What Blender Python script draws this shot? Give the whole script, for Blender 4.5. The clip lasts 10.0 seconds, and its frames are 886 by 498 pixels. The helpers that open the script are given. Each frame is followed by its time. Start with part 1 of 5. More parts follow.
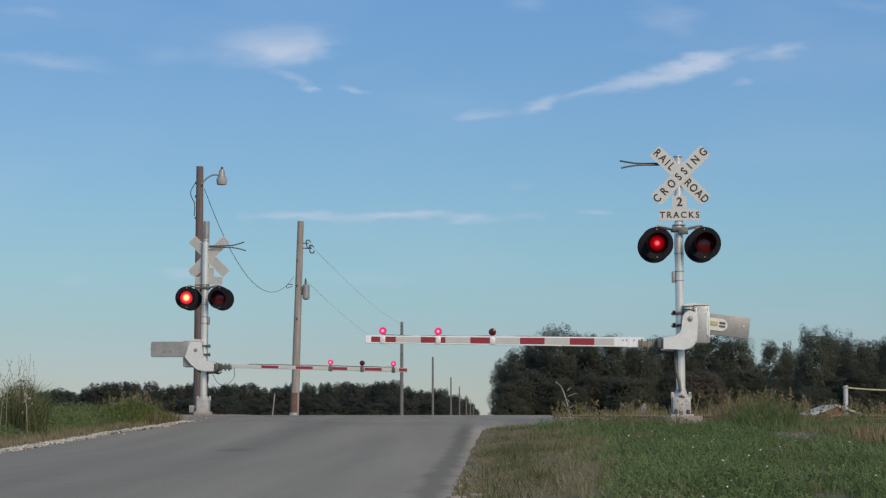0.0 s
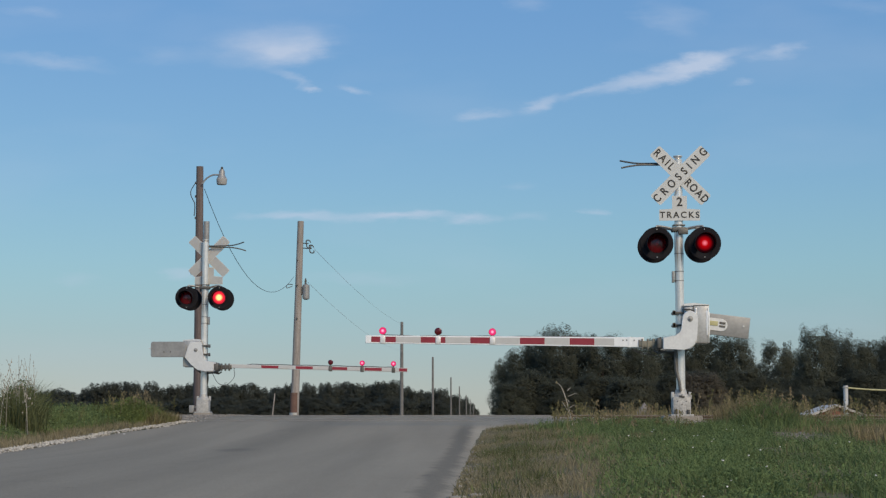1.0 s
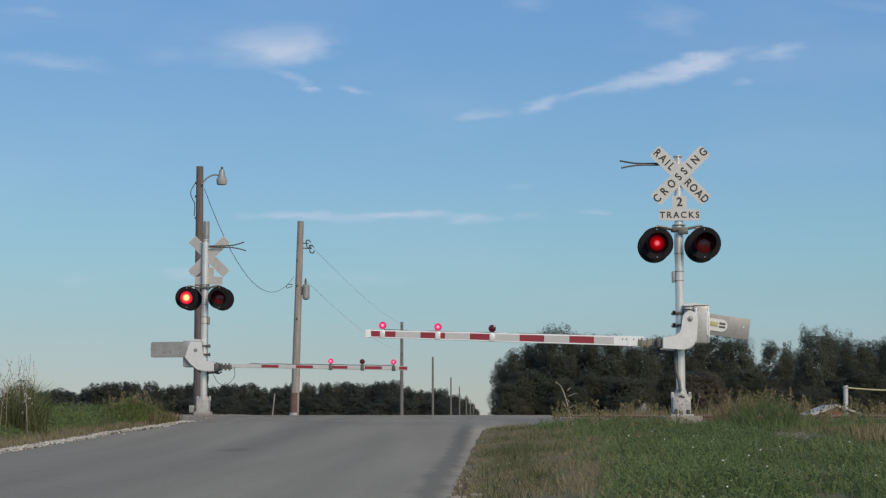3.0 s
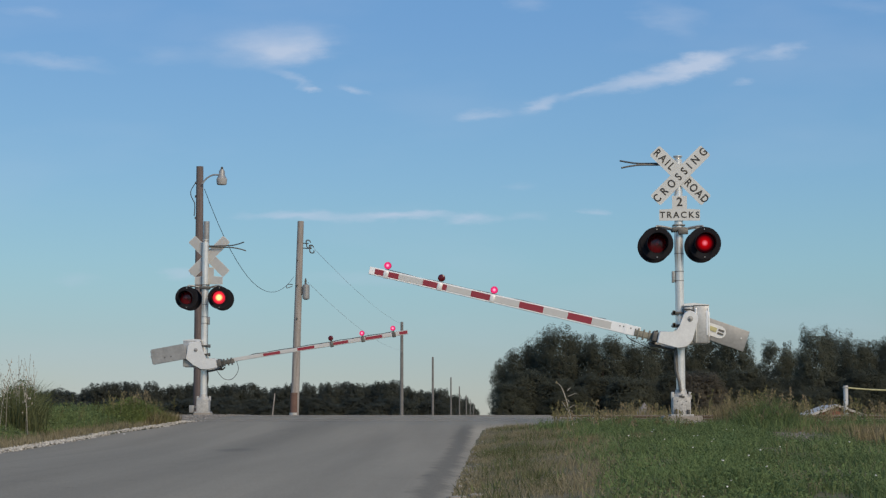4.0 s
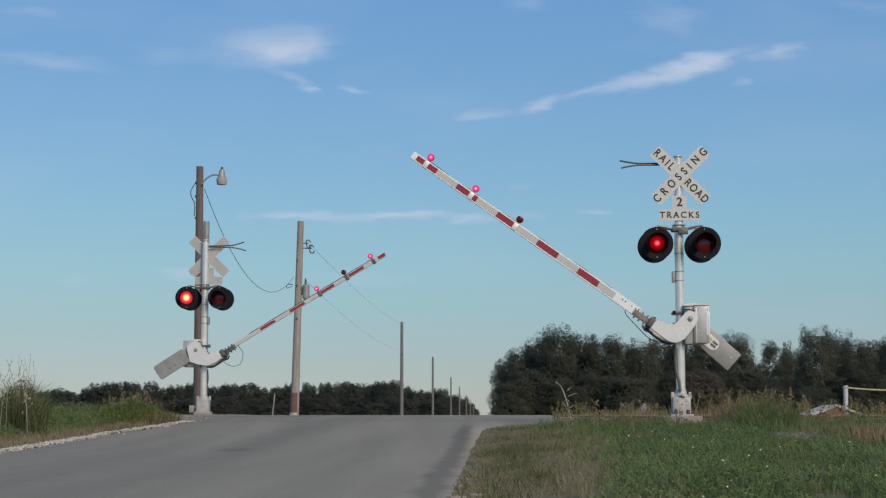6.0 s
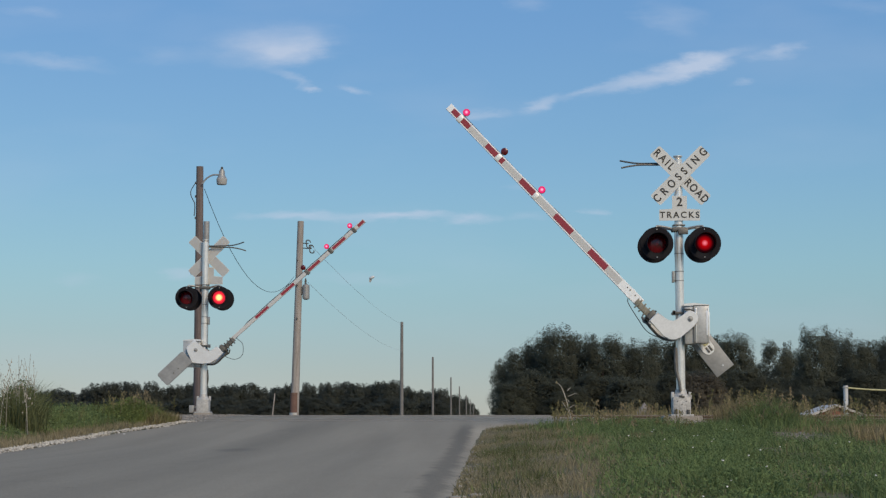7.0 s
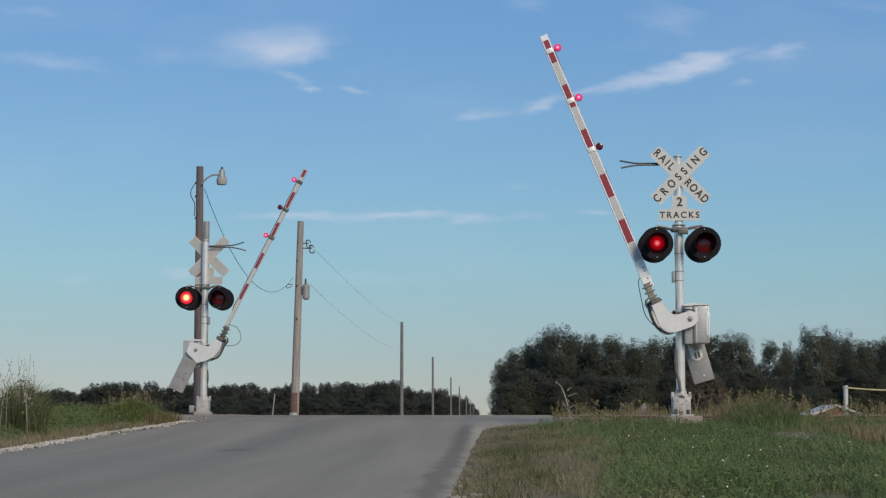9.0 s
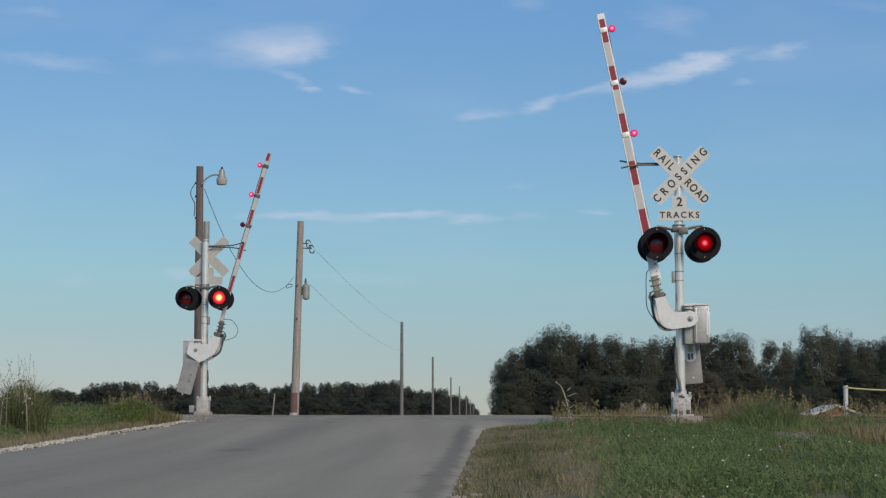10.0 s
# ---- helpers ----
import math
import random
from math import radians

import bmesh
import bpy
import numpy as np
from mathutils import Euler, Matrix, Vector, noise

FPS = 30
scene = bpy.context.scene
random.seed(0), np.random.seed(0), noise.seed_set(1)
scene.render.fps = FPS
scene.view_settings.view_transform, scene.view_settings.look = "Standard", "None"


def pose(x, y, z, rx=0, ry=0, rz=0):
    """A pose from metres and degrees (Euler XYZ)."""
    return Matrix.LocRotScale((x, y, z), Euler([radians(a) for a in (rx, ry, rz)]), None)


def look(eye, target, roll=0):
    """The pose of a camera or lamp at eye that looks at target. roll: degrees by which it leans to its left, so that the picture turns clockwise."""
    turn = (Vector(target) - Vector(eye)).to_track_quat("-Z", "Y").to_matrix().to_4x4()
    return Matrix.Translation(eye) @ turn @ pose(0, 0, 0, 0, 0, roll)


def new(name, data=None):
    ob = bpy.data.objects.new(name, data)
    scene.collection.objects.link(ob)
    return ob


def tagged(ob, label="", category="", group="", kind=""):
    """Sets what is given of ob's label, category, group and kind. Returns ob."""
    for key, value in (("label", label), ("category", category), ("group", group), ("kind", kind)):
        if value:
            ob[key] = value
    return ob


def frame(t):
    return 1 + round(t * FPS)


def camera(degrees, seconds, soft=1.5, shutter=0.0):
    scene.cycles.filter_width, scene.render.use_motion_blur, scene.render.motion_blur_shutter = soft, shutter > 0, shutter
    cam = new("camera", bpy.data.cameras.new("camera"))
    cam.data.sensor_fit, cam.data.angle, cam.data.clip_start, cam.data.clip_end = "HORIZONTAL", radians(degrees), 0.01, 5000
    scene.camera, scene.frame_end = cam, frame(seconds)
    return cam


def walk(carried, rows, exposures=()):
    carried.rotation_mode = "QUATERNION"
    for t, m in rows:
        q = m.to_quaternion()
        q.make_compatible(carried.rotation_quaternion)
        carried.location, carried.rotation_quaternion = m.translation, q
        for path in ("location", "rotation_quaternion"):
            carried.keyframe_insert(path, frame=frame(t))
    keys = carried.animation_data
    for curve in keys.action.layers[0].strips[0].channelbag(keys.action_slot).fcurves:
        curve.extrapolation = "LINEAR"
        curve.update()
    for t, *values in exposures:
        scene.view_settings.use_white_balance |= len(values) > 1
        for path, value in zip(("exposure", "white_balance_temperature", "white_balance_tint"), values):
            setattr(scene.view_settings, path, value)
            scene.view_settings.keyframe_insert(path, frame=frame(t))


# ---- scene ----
# ---- camera ----
cam = camera(28.8, 10.0, soft=1.3)
EYE = (0.0, 0.0, -0.2)
VIEW = look(EYE, (-0.87, 29.833, 2.84))
walk(cam, [(0.0, VIEW), (10.0, VIEW)], [(0.0, 0.0, 6500, 10), (10.0, 0.0, 6500, 10)])

# ---- world, sun, exposure ----
SUN_ELEVATION, SUN_AZIMUTH = 34.0, 150.0      # hazy sun behind and to the right


def sky_world():
    """Evening sky with thin cirrus streaks."""
    w = bpy.data.worlds.new("evening_sky")
    scene.world = w
    w.use_nodes = True
    nt = w.node_tree
    nt.nodes.clear()
    N, L = nt.nodes.new, nt.links.new
    out, bg = N("ShaderNodeOutputWorld"), N("ShaderNodeBackground")
    sky = N("ShaderNodeTexSky")
    sky.sky_type, sky.sun_disc = "NISHITA", False
    sky.sun_elevation, sky.sun_rotation = radians(SUN_ELEVATION), radians(SUN_AZIMUTH)
    sky.air_density, sky.dust_density, sky.ozone_density = SKY_AIR, SKY_DUST, SKY_OZONE
    bg.inputs["Strength"].default_value = SKY_STRENGTH
    tc, sep = N("ShaderNodeTexCoord"), N("ShaderNodeSeparateXYZ")
    L(tc.outputs["Generated"], sep.inputs[0])

    def op(kind, a, b=None, c=None):
        n = N("ShaderNodeMath")
        n.operation = kind
        for i, v in enumerate((a, b, c)):
            if v is None:
                continue
            if isinstance(v, (int, float)):
                n.inputs[i].default_value = v
            else:
                L(v, n.inputs[i])
        return n.outputs[0]

    ahead = op("MAXIMUM", sep.outputs[1], 0.02)
    flat = N("ShaderNodeCombineXYZ")
    L(op("DIVIDE", sep.outputs[0], ahead), flat.inputs[0])
    L(op("DIVIDE", sep.outputs[2], ahead), flat.inputs[1])
    # frayed edges: the plane of the clouds is pushed about by stretched noise
    grain = N("ShaderNodeMapping")
    grain.inputs["Scale"].default_value = (22, 70, 1)
    grain.inputs["Rotation"].default_value = (0, 0, radians(-9))
    L(flat.outputs[0], grain.inputs[0])
    fray = N("ShaderNodeTexNoise")
    fray.inputs["Scale"].default_value, fray.inputs["Detail"].default_value = 1.0, 6.0
    fray.inputs["Roughness"].default_value = 0.62
    L(grain.outputs[0], fray.inputs["Vector"])
    push = N("ShaderNodeVectorMath")
    push.operation = "MULTIPLY_ADD"
    L(fray.outputs["Color"], push.inputs[0])
    push.inputs[1].default_value = (0.05, 0.015, 0)
    push.inputs[2].default_value = (-0.025, -0.0075, 0)
    moved = N("ShaderNodeVectorMath")
    moved.operation = "ADD"
    L(push.outputs[0], moved.inputs[0])
    L(flat.outputs[0], moved.inputs[1])
    # (bearing, height, half length, half width) in thousandths, tilt in degrees, density
    streaks = [(-130.8, 224.2, 38, 12.5, 4, 0.62), (-114.0, 219.3, 25, 8, 6, 0.55), (-118.9, 203.1, 13, 3.2, -28, 0.36), (-108.8, 195.9, 8, 1.8, -4, 0.55),
               (-77.1, 196.8, 11, 2.5, -10, 0.45), (-191.2, 217.1, 18, 5.2, 0, 0.16), (103.8, 205.8, 45, 6.2, 14.5, 0.9), (125.4, 211.1, 20, 6.2, 13, 0.55),
               (170.0, 217.5, 15, 3.6, 12, 0.42), (26.6, 186.7, 12, 5.4, 8, 0.6), (-7.3, 180.9, 18, 2.6, 3, 0.38), (52.4, 193.7, 18, 2.9, 16, 0.4),
               (141.7, 199.2, 8, 2.2, 4, 0.3), (104.3, 239.6, 19, 9.2, -20, 0.24)]
    veils = [(-262.0, 214.8, 38, 4.1, -7, 0.3), (-272.8, 245.7, 17, 3.5, -3, 0.26), (-114.9, 121.1, 32, 2.8, 2, 0.6), (-56.9, 120.9, 38, 2.9, 1, 0.7),
             (-11.3, 119.7, 13, 3.1, 6, 0.5), (19.0, 122.0, 16, 2.5, 3, 0.2), (58.4, 123.8, 8, 2.5, 0, 0.42), (-183.1, 87.1, 14, 3.8, 0, 0.36),
             (-76.6, 85.2, 38, 4.1, 0, 0.17), (-242.3, 85.6, 14, 4.1, 0, 0.17), (14.1, 138.6, 9, 2.8, 3, 0.2), (221.7, 244.2, 21, 4.8, -4, 0.18),
             (22.9, 247.0, 14, 4.8, 0, 0.22)]
    total = None
    for u, v, a, b, tilt, dense in streaks + veils:
        mp = N("ShaderNodeMapping")
        mp.vector_type = "TEXTURE"
        mp.inputs["Location"].default_value = (u / 1000, v / 1000, 0)
        mp.inputs["Rotation"].default_value = (0, 0, radians(tilt))
        mp.inputs["Scale"].default_value = (a / 1000, b / 1000, 1)
        L(moved.outputs[0], mp.inputs[0])
        ln = N("ShaderNodeVectorMath")
        ln.operation = "LENGTH"
        L(mp.outputs[0], ln.inputs[0])
        mr = N("ShaderNodeMapRange")
        mr.interpolation_type = "SMOOTHSTEP"
        for i, q in ((1, 1.4), (2, 0.0), (3, 0.0), (4, dense)):
            mr.inputs[i].default_value = q
        L(ln.outputs["Value"], mr.inputs[0])
        total = mr.outputs[0] if total is None else op("ADD", total, mr.outputs[0])
    wisp = N("ShaderNodeTexNoise")
    wisp.inputs["Scale"].default_value, wisp.inputs["Detail"].default_value = 0.7, 5.0
    L(grain.outputs[0], wisp.inputs["Vector"])
    dens = op("MULTIPLY", total, op("MULTIPLY_ADD", wisp.outputs[0], 1.6, 0.05))
    # a faint veil everywhere
    veil = N("ShaderNodeTexNoise")
    veil.inputs["Scale"].default_value, veil.inputs["Detail"].default_value = 0.22, 4.0
    L(grain.outputs[0], veil.inputs["Vector"])
    vr = N("ShaderNodeMapRange")
    for i, q in ((1, 0.5), (2, 0.8), (3, 0.0), (4, 0.16)):
        vr.inputs[i].default_value = q
    L(veil.outputs[0], vr.inputs[0])
    dens = op("MINIMUM", op("ADD", dens, vr.outputs[0]), 0.8)
    mix = N("ShaderNodeMix")
    mix.data_type = "RGBA"
    # thin high haze over the whole dome, paler and greyer towards the horizon
    low = N("ShaderNodeMapRange")
    for i, q in ((1, 0.0), (2, 0.25), (3, 0.0), (4, 1.0)):
        low.inputs[i].default_value = q
    L(sep.outputs[2], low.inputs[0])
    band = N("ShaderNodeValToRGB")
    band.color_ramp.interpolation = "B_SPLINE"
    stops = band.color_ramp.elements
    while len(stops) < len(HAZE):
        stops.new(0.5)
    for stop, (z, c) in zip(stops, HAZE):
        stop.position, stop.color = z / 0.25, (c[0] / 12, c[1] / 12, c[2] / 12, 1)
    L(low.outputs[0], band.inputs[0])
    haze = N("ShaderNodeVectorMath")
    haze.operation = "SCALE"
    haze.inputs[3].default_value = 12.0
    L(band.outputs[0], haze.inputs[0])
    hazed = N("ShaderNodeMix")
    hazed.data_type = "RGBA"
    hazed.inputs[0].default_value = 0.5
    L(sky.outputs[0], hazed.inputs[6])
    L(haze.outputs[0], hazed.inputs[7])
    L(dens, mix.inputs[0])
    L(hazed.outputs[2], mix.inputs[6])
    mix.inputs[7].default_value = CLOUD
    L(mix.outputs[2], bg.inputs[0])
    L(bg.outputs[0], out.inputs[0])


SKY_STRENGTH, SKY_AIR, SKY_DUST, SKY_OZONE = 0.08, 1.0, 0.1, 2.5
# haze by height over the horizon
HAZE = [(0.0, (1.4, 2.45, 4.1)), (0.036, (1.45, 2.7, 4.45)), (0.067, (2.0, 4.6, 5.8)), (0.094, (2.3, 5.6, 6.8)), (0.14, (2.2, 5.6, 8.6)),
        (0.21, (1.75, 4.75, 9.3)), (0.25, (1.65, 4.7, 9.5))]
CLOUD = (6.6, 7.6, 9.4, 1)
sky_world()

sun_data = bpy.data.lights.new("sun", "SUN")
sun_data.energy, sun_data.angle, sun_data.color = 2.7, radians(25), (1.0, 0.81, 0.57)
sun = new("sun", sun_data)
_a, _e = radians(SUN_AZIMUTH), radians(SUN_ELEVATION)
sun.matrix_world = look((0, 0, 40), (-math.sin(_a) * math.cos(_e), -math.cos(_a) * math.cos(_e), 40 - math.sin(_e)))

# ---- materials ----


def material(name, base, rough=0.6, metal=0.0, vary=0.25, scale=8.0, fine=60.0, bump=0.15, second=None, per="", spec=0.5, stretch=None, spread=0.28):
    """Principled surface with two scales of mottling and a fine relief. per: 'object' or 'island' varies alike pieces."""
    m = bpy.data.materials.new(name)
    m.use_nodes = True
    nt = m.node_tree
    N, L = nt.nodes.new, nt.links.new
    bsdf = nt.nodes["Principled BSDF"]
    bsdf.inputs["Roughness"].default_value, bsdf.inputs["Metallic"].default_value = rough, metal
    bsdf.inputs["Specular IOR Level"].default_value = spec
    tc = N("ShaderNodeTexCoord")
    big, small = N("ShaderNodeTexNoise"), N("ShaderNodeTexNoise")
    big.inputs["Scale"].default_value, small.inputs["Scale"].default_value = scale, fine
    big.inputs["Detail"].default_value = 4
    small.inputs["Detail"].default_value = 3
    for n in (big, small):
        L(tc.outputs["Object"], n.inputs["Vector"])
    if stretch:
        mp = N("ShaderNodeMapping")
        mp.inputs["Scale"].default_value = stretch
        L(tc.outputs["Object"], mp.inputs[0])
        L(mp.outputs[0], big.inputs["Vector"])
    mix = N("ShaderNodeMix")
    mix.data_type = "RGBA"
    dark = second or tuple(c * (1 - vary) for c in base[:3])
    mix.inputs[6].default_value, mix.inputs[7].default_value = (*dark[:3], 1), (*base[:3], 1)
    ramp = N("ShaderNodeMapRange")
    ramp.inputs[1].default_value, ramp.inputs[2].default_value = 0.3, 0.7
    L(big.outputs[0], ramp.inputs[0])
    L(ramp.outputs[0], mix.inputs[0])
    hsv = N("ShaderNodeHueSaturation")
    L(mix.outputs[2], hsv.inputs["Color"])
    val = N("ShaderNodeMapRange")
    val.inputs[1].default_value, val.inputs[2].default_value = 0.25, 0.75
    val.inputs[3].default_value, val.inputs[4].default_value = 1 - vary * 0.6, 1 + vary * 0.6
    L(small.outputs[0], val.inputs[0])
    last = val.outputs[0]
    if per:
        src = N("ShaderNodeObjectInfo").outputs["Random"] if per == "object" else N("ShaderNodeNewGeometry").outputs["Random Per Island"]
        pr = N("ShaderNodeMapRange")
        pr.inputs[3].default_value, pr.inputs[4].default_value = 1 - spread, 1 + spread
        L(src, pr.inputs[0])
        mul = N("ShaderNodeMath")
        mul.operation = "MULTIPLY"
        L(last, mul.inputs[0])
        L(pr.outputs[0], mul.inputs[1])
        last = mul.outputs[0]
    L(last, hsv.inputs["Value"])
    L(hsv.outputs[0], bsdf.inputs["Base Color"])
    if bump:
        bp = N("ShaderNodeBump")
        bp.inputs["Strength"].default_value, bp.inputs["Distance"].default_value = bump, 0.02
        L(small.outputs[0], bp.inputs["Height"])
        L(bp.outputs[0], bsdf.inputs["Normal"])
    return m


def road_stains(m):
    """Tar seam along the old edge of the lane, and a worn dark spot, with frayed edges."""
    nt = m.node_tree
    N, L = nt.nodes.new, nt.links.new
    bsdf = nt.nodes["Principled BSDF"]
    base = bsdf.inputs["Base Color"].links[0].from_socket
    tc, sep = N("ShaderNodeTexCoord"), N("ShaderNodeSeparateXYZ")
    L(tc.outputs["Object"], sep.inputs[0])
    fray = N("ShaderNodeTexNoise")
    fray.inputs["Scale"].default_value, fray.inputs["Detail"].default_value, fray.inputs["Roughness"].default_value = 2.2, 6.0, 0.7
    L(tc.outputs["Object"], fray.inputs["Vector"])

    def op(kind, *args):
        n = N("ShaderNodeMath")
        n.operation = kind
        for k, v in enumerate(args):
            if isinstance(v, (int, float)):
                n.inputs[k].default_value = v
            else:
                L(v, n.inputs[k])
        return n.outputs[0]

    def fade(v, a, b, top):
        n = N("ShaderNodeMapRange")
        n.interpolation_type = "SMOOTHSTEP"
        for k, q in ((1, a), (2, b), (3, 0.0), (4, top)):
            n.inputs[k].default_value = q
        L(v, n.inputs[0])
        return n.outputs[0]

    x, y = sep.outputs[0], sep.outputs[1]
    off = op("MULTIPLY_ADD", fray.outputs[0], 0.34, -0.17)
    seam = op("MULTIPLY", fade(op("ABSOLUTE", op("ADD", op("ADD", x, 0.465), off)), 0.17, 0.03, 0.4), fade(y, 31.5, 27.0, 1.0))
    ex, ey = op("DIVIDE", op("ADD", x, 3.1), 0.3), op("DIVIDE", op("ADD", y, -20.5), 0.7)
    spot = fade(op("ADD", op("SQRT", op("ADD", op("MULTIPLY", ex, ex), op("MULTIPLY", ey, ey))), op("MULTIPLY", off, 7.0)), 1.2, 0.0, 0.26)
    dirt = fade(fray.outputs[0], 0.56, 0.72, 0.14)
    dust = op("MULTIPLY", fade(op("ADD", x, off), -0.42, -0.26, 0.3), fade(y, 29.5, 27.5, 1.0))
    # colour value rises by up to 0.16 towards the right side of the road
    worn = fade(op("ADD", x, op("MULTIPLY", off, 4.0)), -2.6, -0.9, 0.16)
    keep = op("SUBTRACT", op("ADD", op("ADD", 1.0, worn), dust), op("MINIMUM", op("ADD", op("MAXIMUM", seam, spot), dirt), 0.6))
    hsv = N("ShaderNodeHueSaturation")
    L(keep, hsv.inputs["Value"])
    L(base, hsv.inputs["Color"])
    L(hsv.outputs[0], bsdf.inputs["Base Color"])


def let_light_through(m, share):
    """Thin leaf: part of the light passes to the other side."""
    nt = m.node_tree
    N, L = nt.nodes.new, nt.links.new
    bsdf = nt.nodes["Principled BSDF"]
    out = nt.nodes["Material Output"]
    back, mix = N("ShaderNodeBsdfTranslucent"), N("ShaderNodeMixShader")
    L(bsdf.inputs["Base Color"].links[0].from_socket, back.inputs[0])
    mix.inputs[0].default_value = share
    L(bsdf.outputs[0], mix.inputs[1])
    L(back.outputs[0], mix.inputs[2])
    L(mix.outputs[0], out.inputs[0])


def glow(name, core, rim, strength, radius, middle=0.4, heart=0.05, edge=1.0, fall=0.42):
    """Lit lamp: bright in the middle, deeper red towards the rim."""
    m = bpy.data.materials.new(name)
    m.use_nodes = True
    nt = m.node_tree
    nt.nodes.clear()
    N, L = nt.nodes.new, nt.links.new
    out, em = N("ShaderNodeOutputMaterial"), N("ShaderNodeEmission")
    tc, sep, ln = N("ShaderNodeTexCoord"), N("ShaderNodeMapping"), N("ShaderNodeVectorMath")
    sep.inputs["Scale"].default_value = (1 / radius, 0, 1 / radius)
    ln.operation = "LENGTH"
    L(tc.outputs["Object"], sep.inputs[0])
    L(sep.outputs[0], ln.inputs[0])
    ramp = N("ShaderNodeValToRGB")
    stops = ramp.color_ramp.elements
    stops.new(middle)
    for i, place, c in ((0, heart, core), (1, middle, (core[0] * fall, rim[1] * 2, rim[2] * 2)), (2, edge, rim)):
        stops[i].position, stops[i].color = place, (*c, 1)
    L(ln.outputs["Value"], ramp.inputs[0])
    L(ramp.outputs[0], em.inputs[0])
    em.inputs[1].default_value = strength
    L(em.outputs[0], out.inputs[0])
    return m


ASPHALT = material("worn_asphalt", (0.275, 0.241, 0.186), 0.85, vary=0.3, scale=1.0, fine=55, bump=0.35, spec=0.3, stretch=(1.3, 0.06, 1))
road_stains(ASPHALT)
EARTH = material("dry_earth", (0.17, 0.14, 0.09), 0.95, vary=0.35, scale=0.6, fine=9, bump=0.4, second=(0.1, 0.1, 0.05), spec=0.2)
GRAVEL = material("pale_gravel", (0.52, 0.49, 0.44), 0.9, vary=0.3, scale=3, fine=40, bump=0.3, per="island", spec=0.2)
BALLAST = material("ballast_bed", (0.26, 0.24, 0.22), 0.95, vary=0.4, scale=3, fine=18, bump=0.6, spec=0.2)
STONE = material("ballast_stone", (0.32, 0.3, 0.28), 0.9, vary=0.3, scale=3, fine=30, bump=0.3, per="island", spec=0.2)
GRASS = material("green_grass", (0.165, 0.225, 0.09), 0.8, vary=0.25, scale=0.7, fine=3, bump=0, second=(0.125, 0.165, 0.07), per="island", spec=0.15, spread=0.2)
CLOVER = material("clover_leaf", (0.145, 0.21, 0.082), 0.8, vary=0.2, scale=0.9, fine=3, bump=0, second=(0.11, 0.15, 0.065), per="island", spec=0.1, spread=0.15)
DRY = material("dry_grass", (0.262, 0.228, 0.148), 0.85, vary=0.25, scale=0.6, fine=4, bump=0, second=(0.205, 0.185, 0.115), per="island", spec=0.2)
WEED = material("seed_weeds", (0.23, 0.18, 0.125), 0.85, vary=0.35, scale=1.2, fine=8, bump=0, second=(0.11, 0.12, 0.045), per="island", spec=0.2)
CLUMP = material("olive_weed", (0.16, 0.175, 0.08), 0.8, vary=0.35, scale=1.5, fine=9, bump=0, second=(0.075, 0.085, 0.035), per="island", spec=0.2)
BRIGHT = material("bright_leaf", (0.21, 0.25, 0.08), 0.8, vary=0.2, scale=1.5, fine=9, bump=0, second=(0.15, 0.19, 0.065), per="island", spec=0.25)
PALE = material("bleached_stalk", (0.4, 0.37, 0.32), 0.85, vary=0.3, scale=4, fine=20, bump=0, per="island", spec=0.15)
PETAL = material("white_petal", (0.75, 0.74, 0.7), 0.7, vary=0.1, bump=0)
LEAF = material("tree_leaf", (0.118, 0.126, 0.096), 0.95, vary=0.1, scale=2.0, fine=9, bump=0, second=(0.104, 0.112, 0.086), per="object", spec=0.05, spread=0.14)
LEAF_DULL = material("brownish_tree_leaf", (0.145, 0.13, 0.104), 0.95, vary=0.1, scale=2.0, fine=9, bump=0, second=(0.125, 0.115, 0.09), per="object", spec=0.05, spread=0.08)
LEAF_FAR = material("far_tree_leaf", (0.098, 0.108, 0.092), 0.95, vary=0.08, scale=2.0, fine=9, bump=0, per="object", spec=0.05, spread=0.12)
BARK = material("bark", (0.13, 0.1, 0.075), 0.95, vary=0.4, scale=2, fine=14, bump=0.5)
POLE_WOOD = material("weathered_pole", (0.37, 0.34, 0.32), 0.9, vary=0.3, scale=2.5, fine=26, bump=0.4, second=(0.24, 0.215, 0.2), stretch=(9, 9, 0.5))
POLE_DARK = material("creosote_pole", (0.17, 0.14, 0.135), 0.9, vary=0.3, scale=2.5, fine=26, bump=0.4, second=(0.11, 0.085, 0.08), stretch=(9, 9, 0.5))
POLE_GREY = material("grey_pole", (0.2, 0.195, 0.19), 0.9, vary=0.3, scale=2.5, fine=26, bump=0.3)
WIRE = material("weathered_wire", (0.58, 0.62, 0.66), 0.6, vary=0.15, bump=0)
POLE_FOOT = material("stained_pole_foot", (0.17, 0.1, 0.08), 0.9, vary=0.3, scale=4, fine=26, bump=0.4)
ALU = material("silver_paint", (0.88, 0.86, 0.82), 0.28, 0.5, vary=0.14, scale=5, fine=40, bump=0.05)
CAST = material("cast_aluminium", (0.78, 0.79, 0.79), 0.42, 0.3, vary=0.1, scale=5, fine=30, bump=0.03)
BASE_METAL = material("weathered_base_casting", (0.5, 0.5, 0.49), 0.6, 0.2, vary=0.35, scale=9, fine=35, bump=0.2)
STEEL = material("galvanised_steel", (0.34, 0.345, 0.345), 0.5, 0.3, vary=0.18, scale=4, fine=18, bump=0.03)
MACHINE = material("machine_grey", (0.52, 0.53, 0.53), 0.4, 0.35, vary=0.22, scale=6, fine=25, bump=0.04)
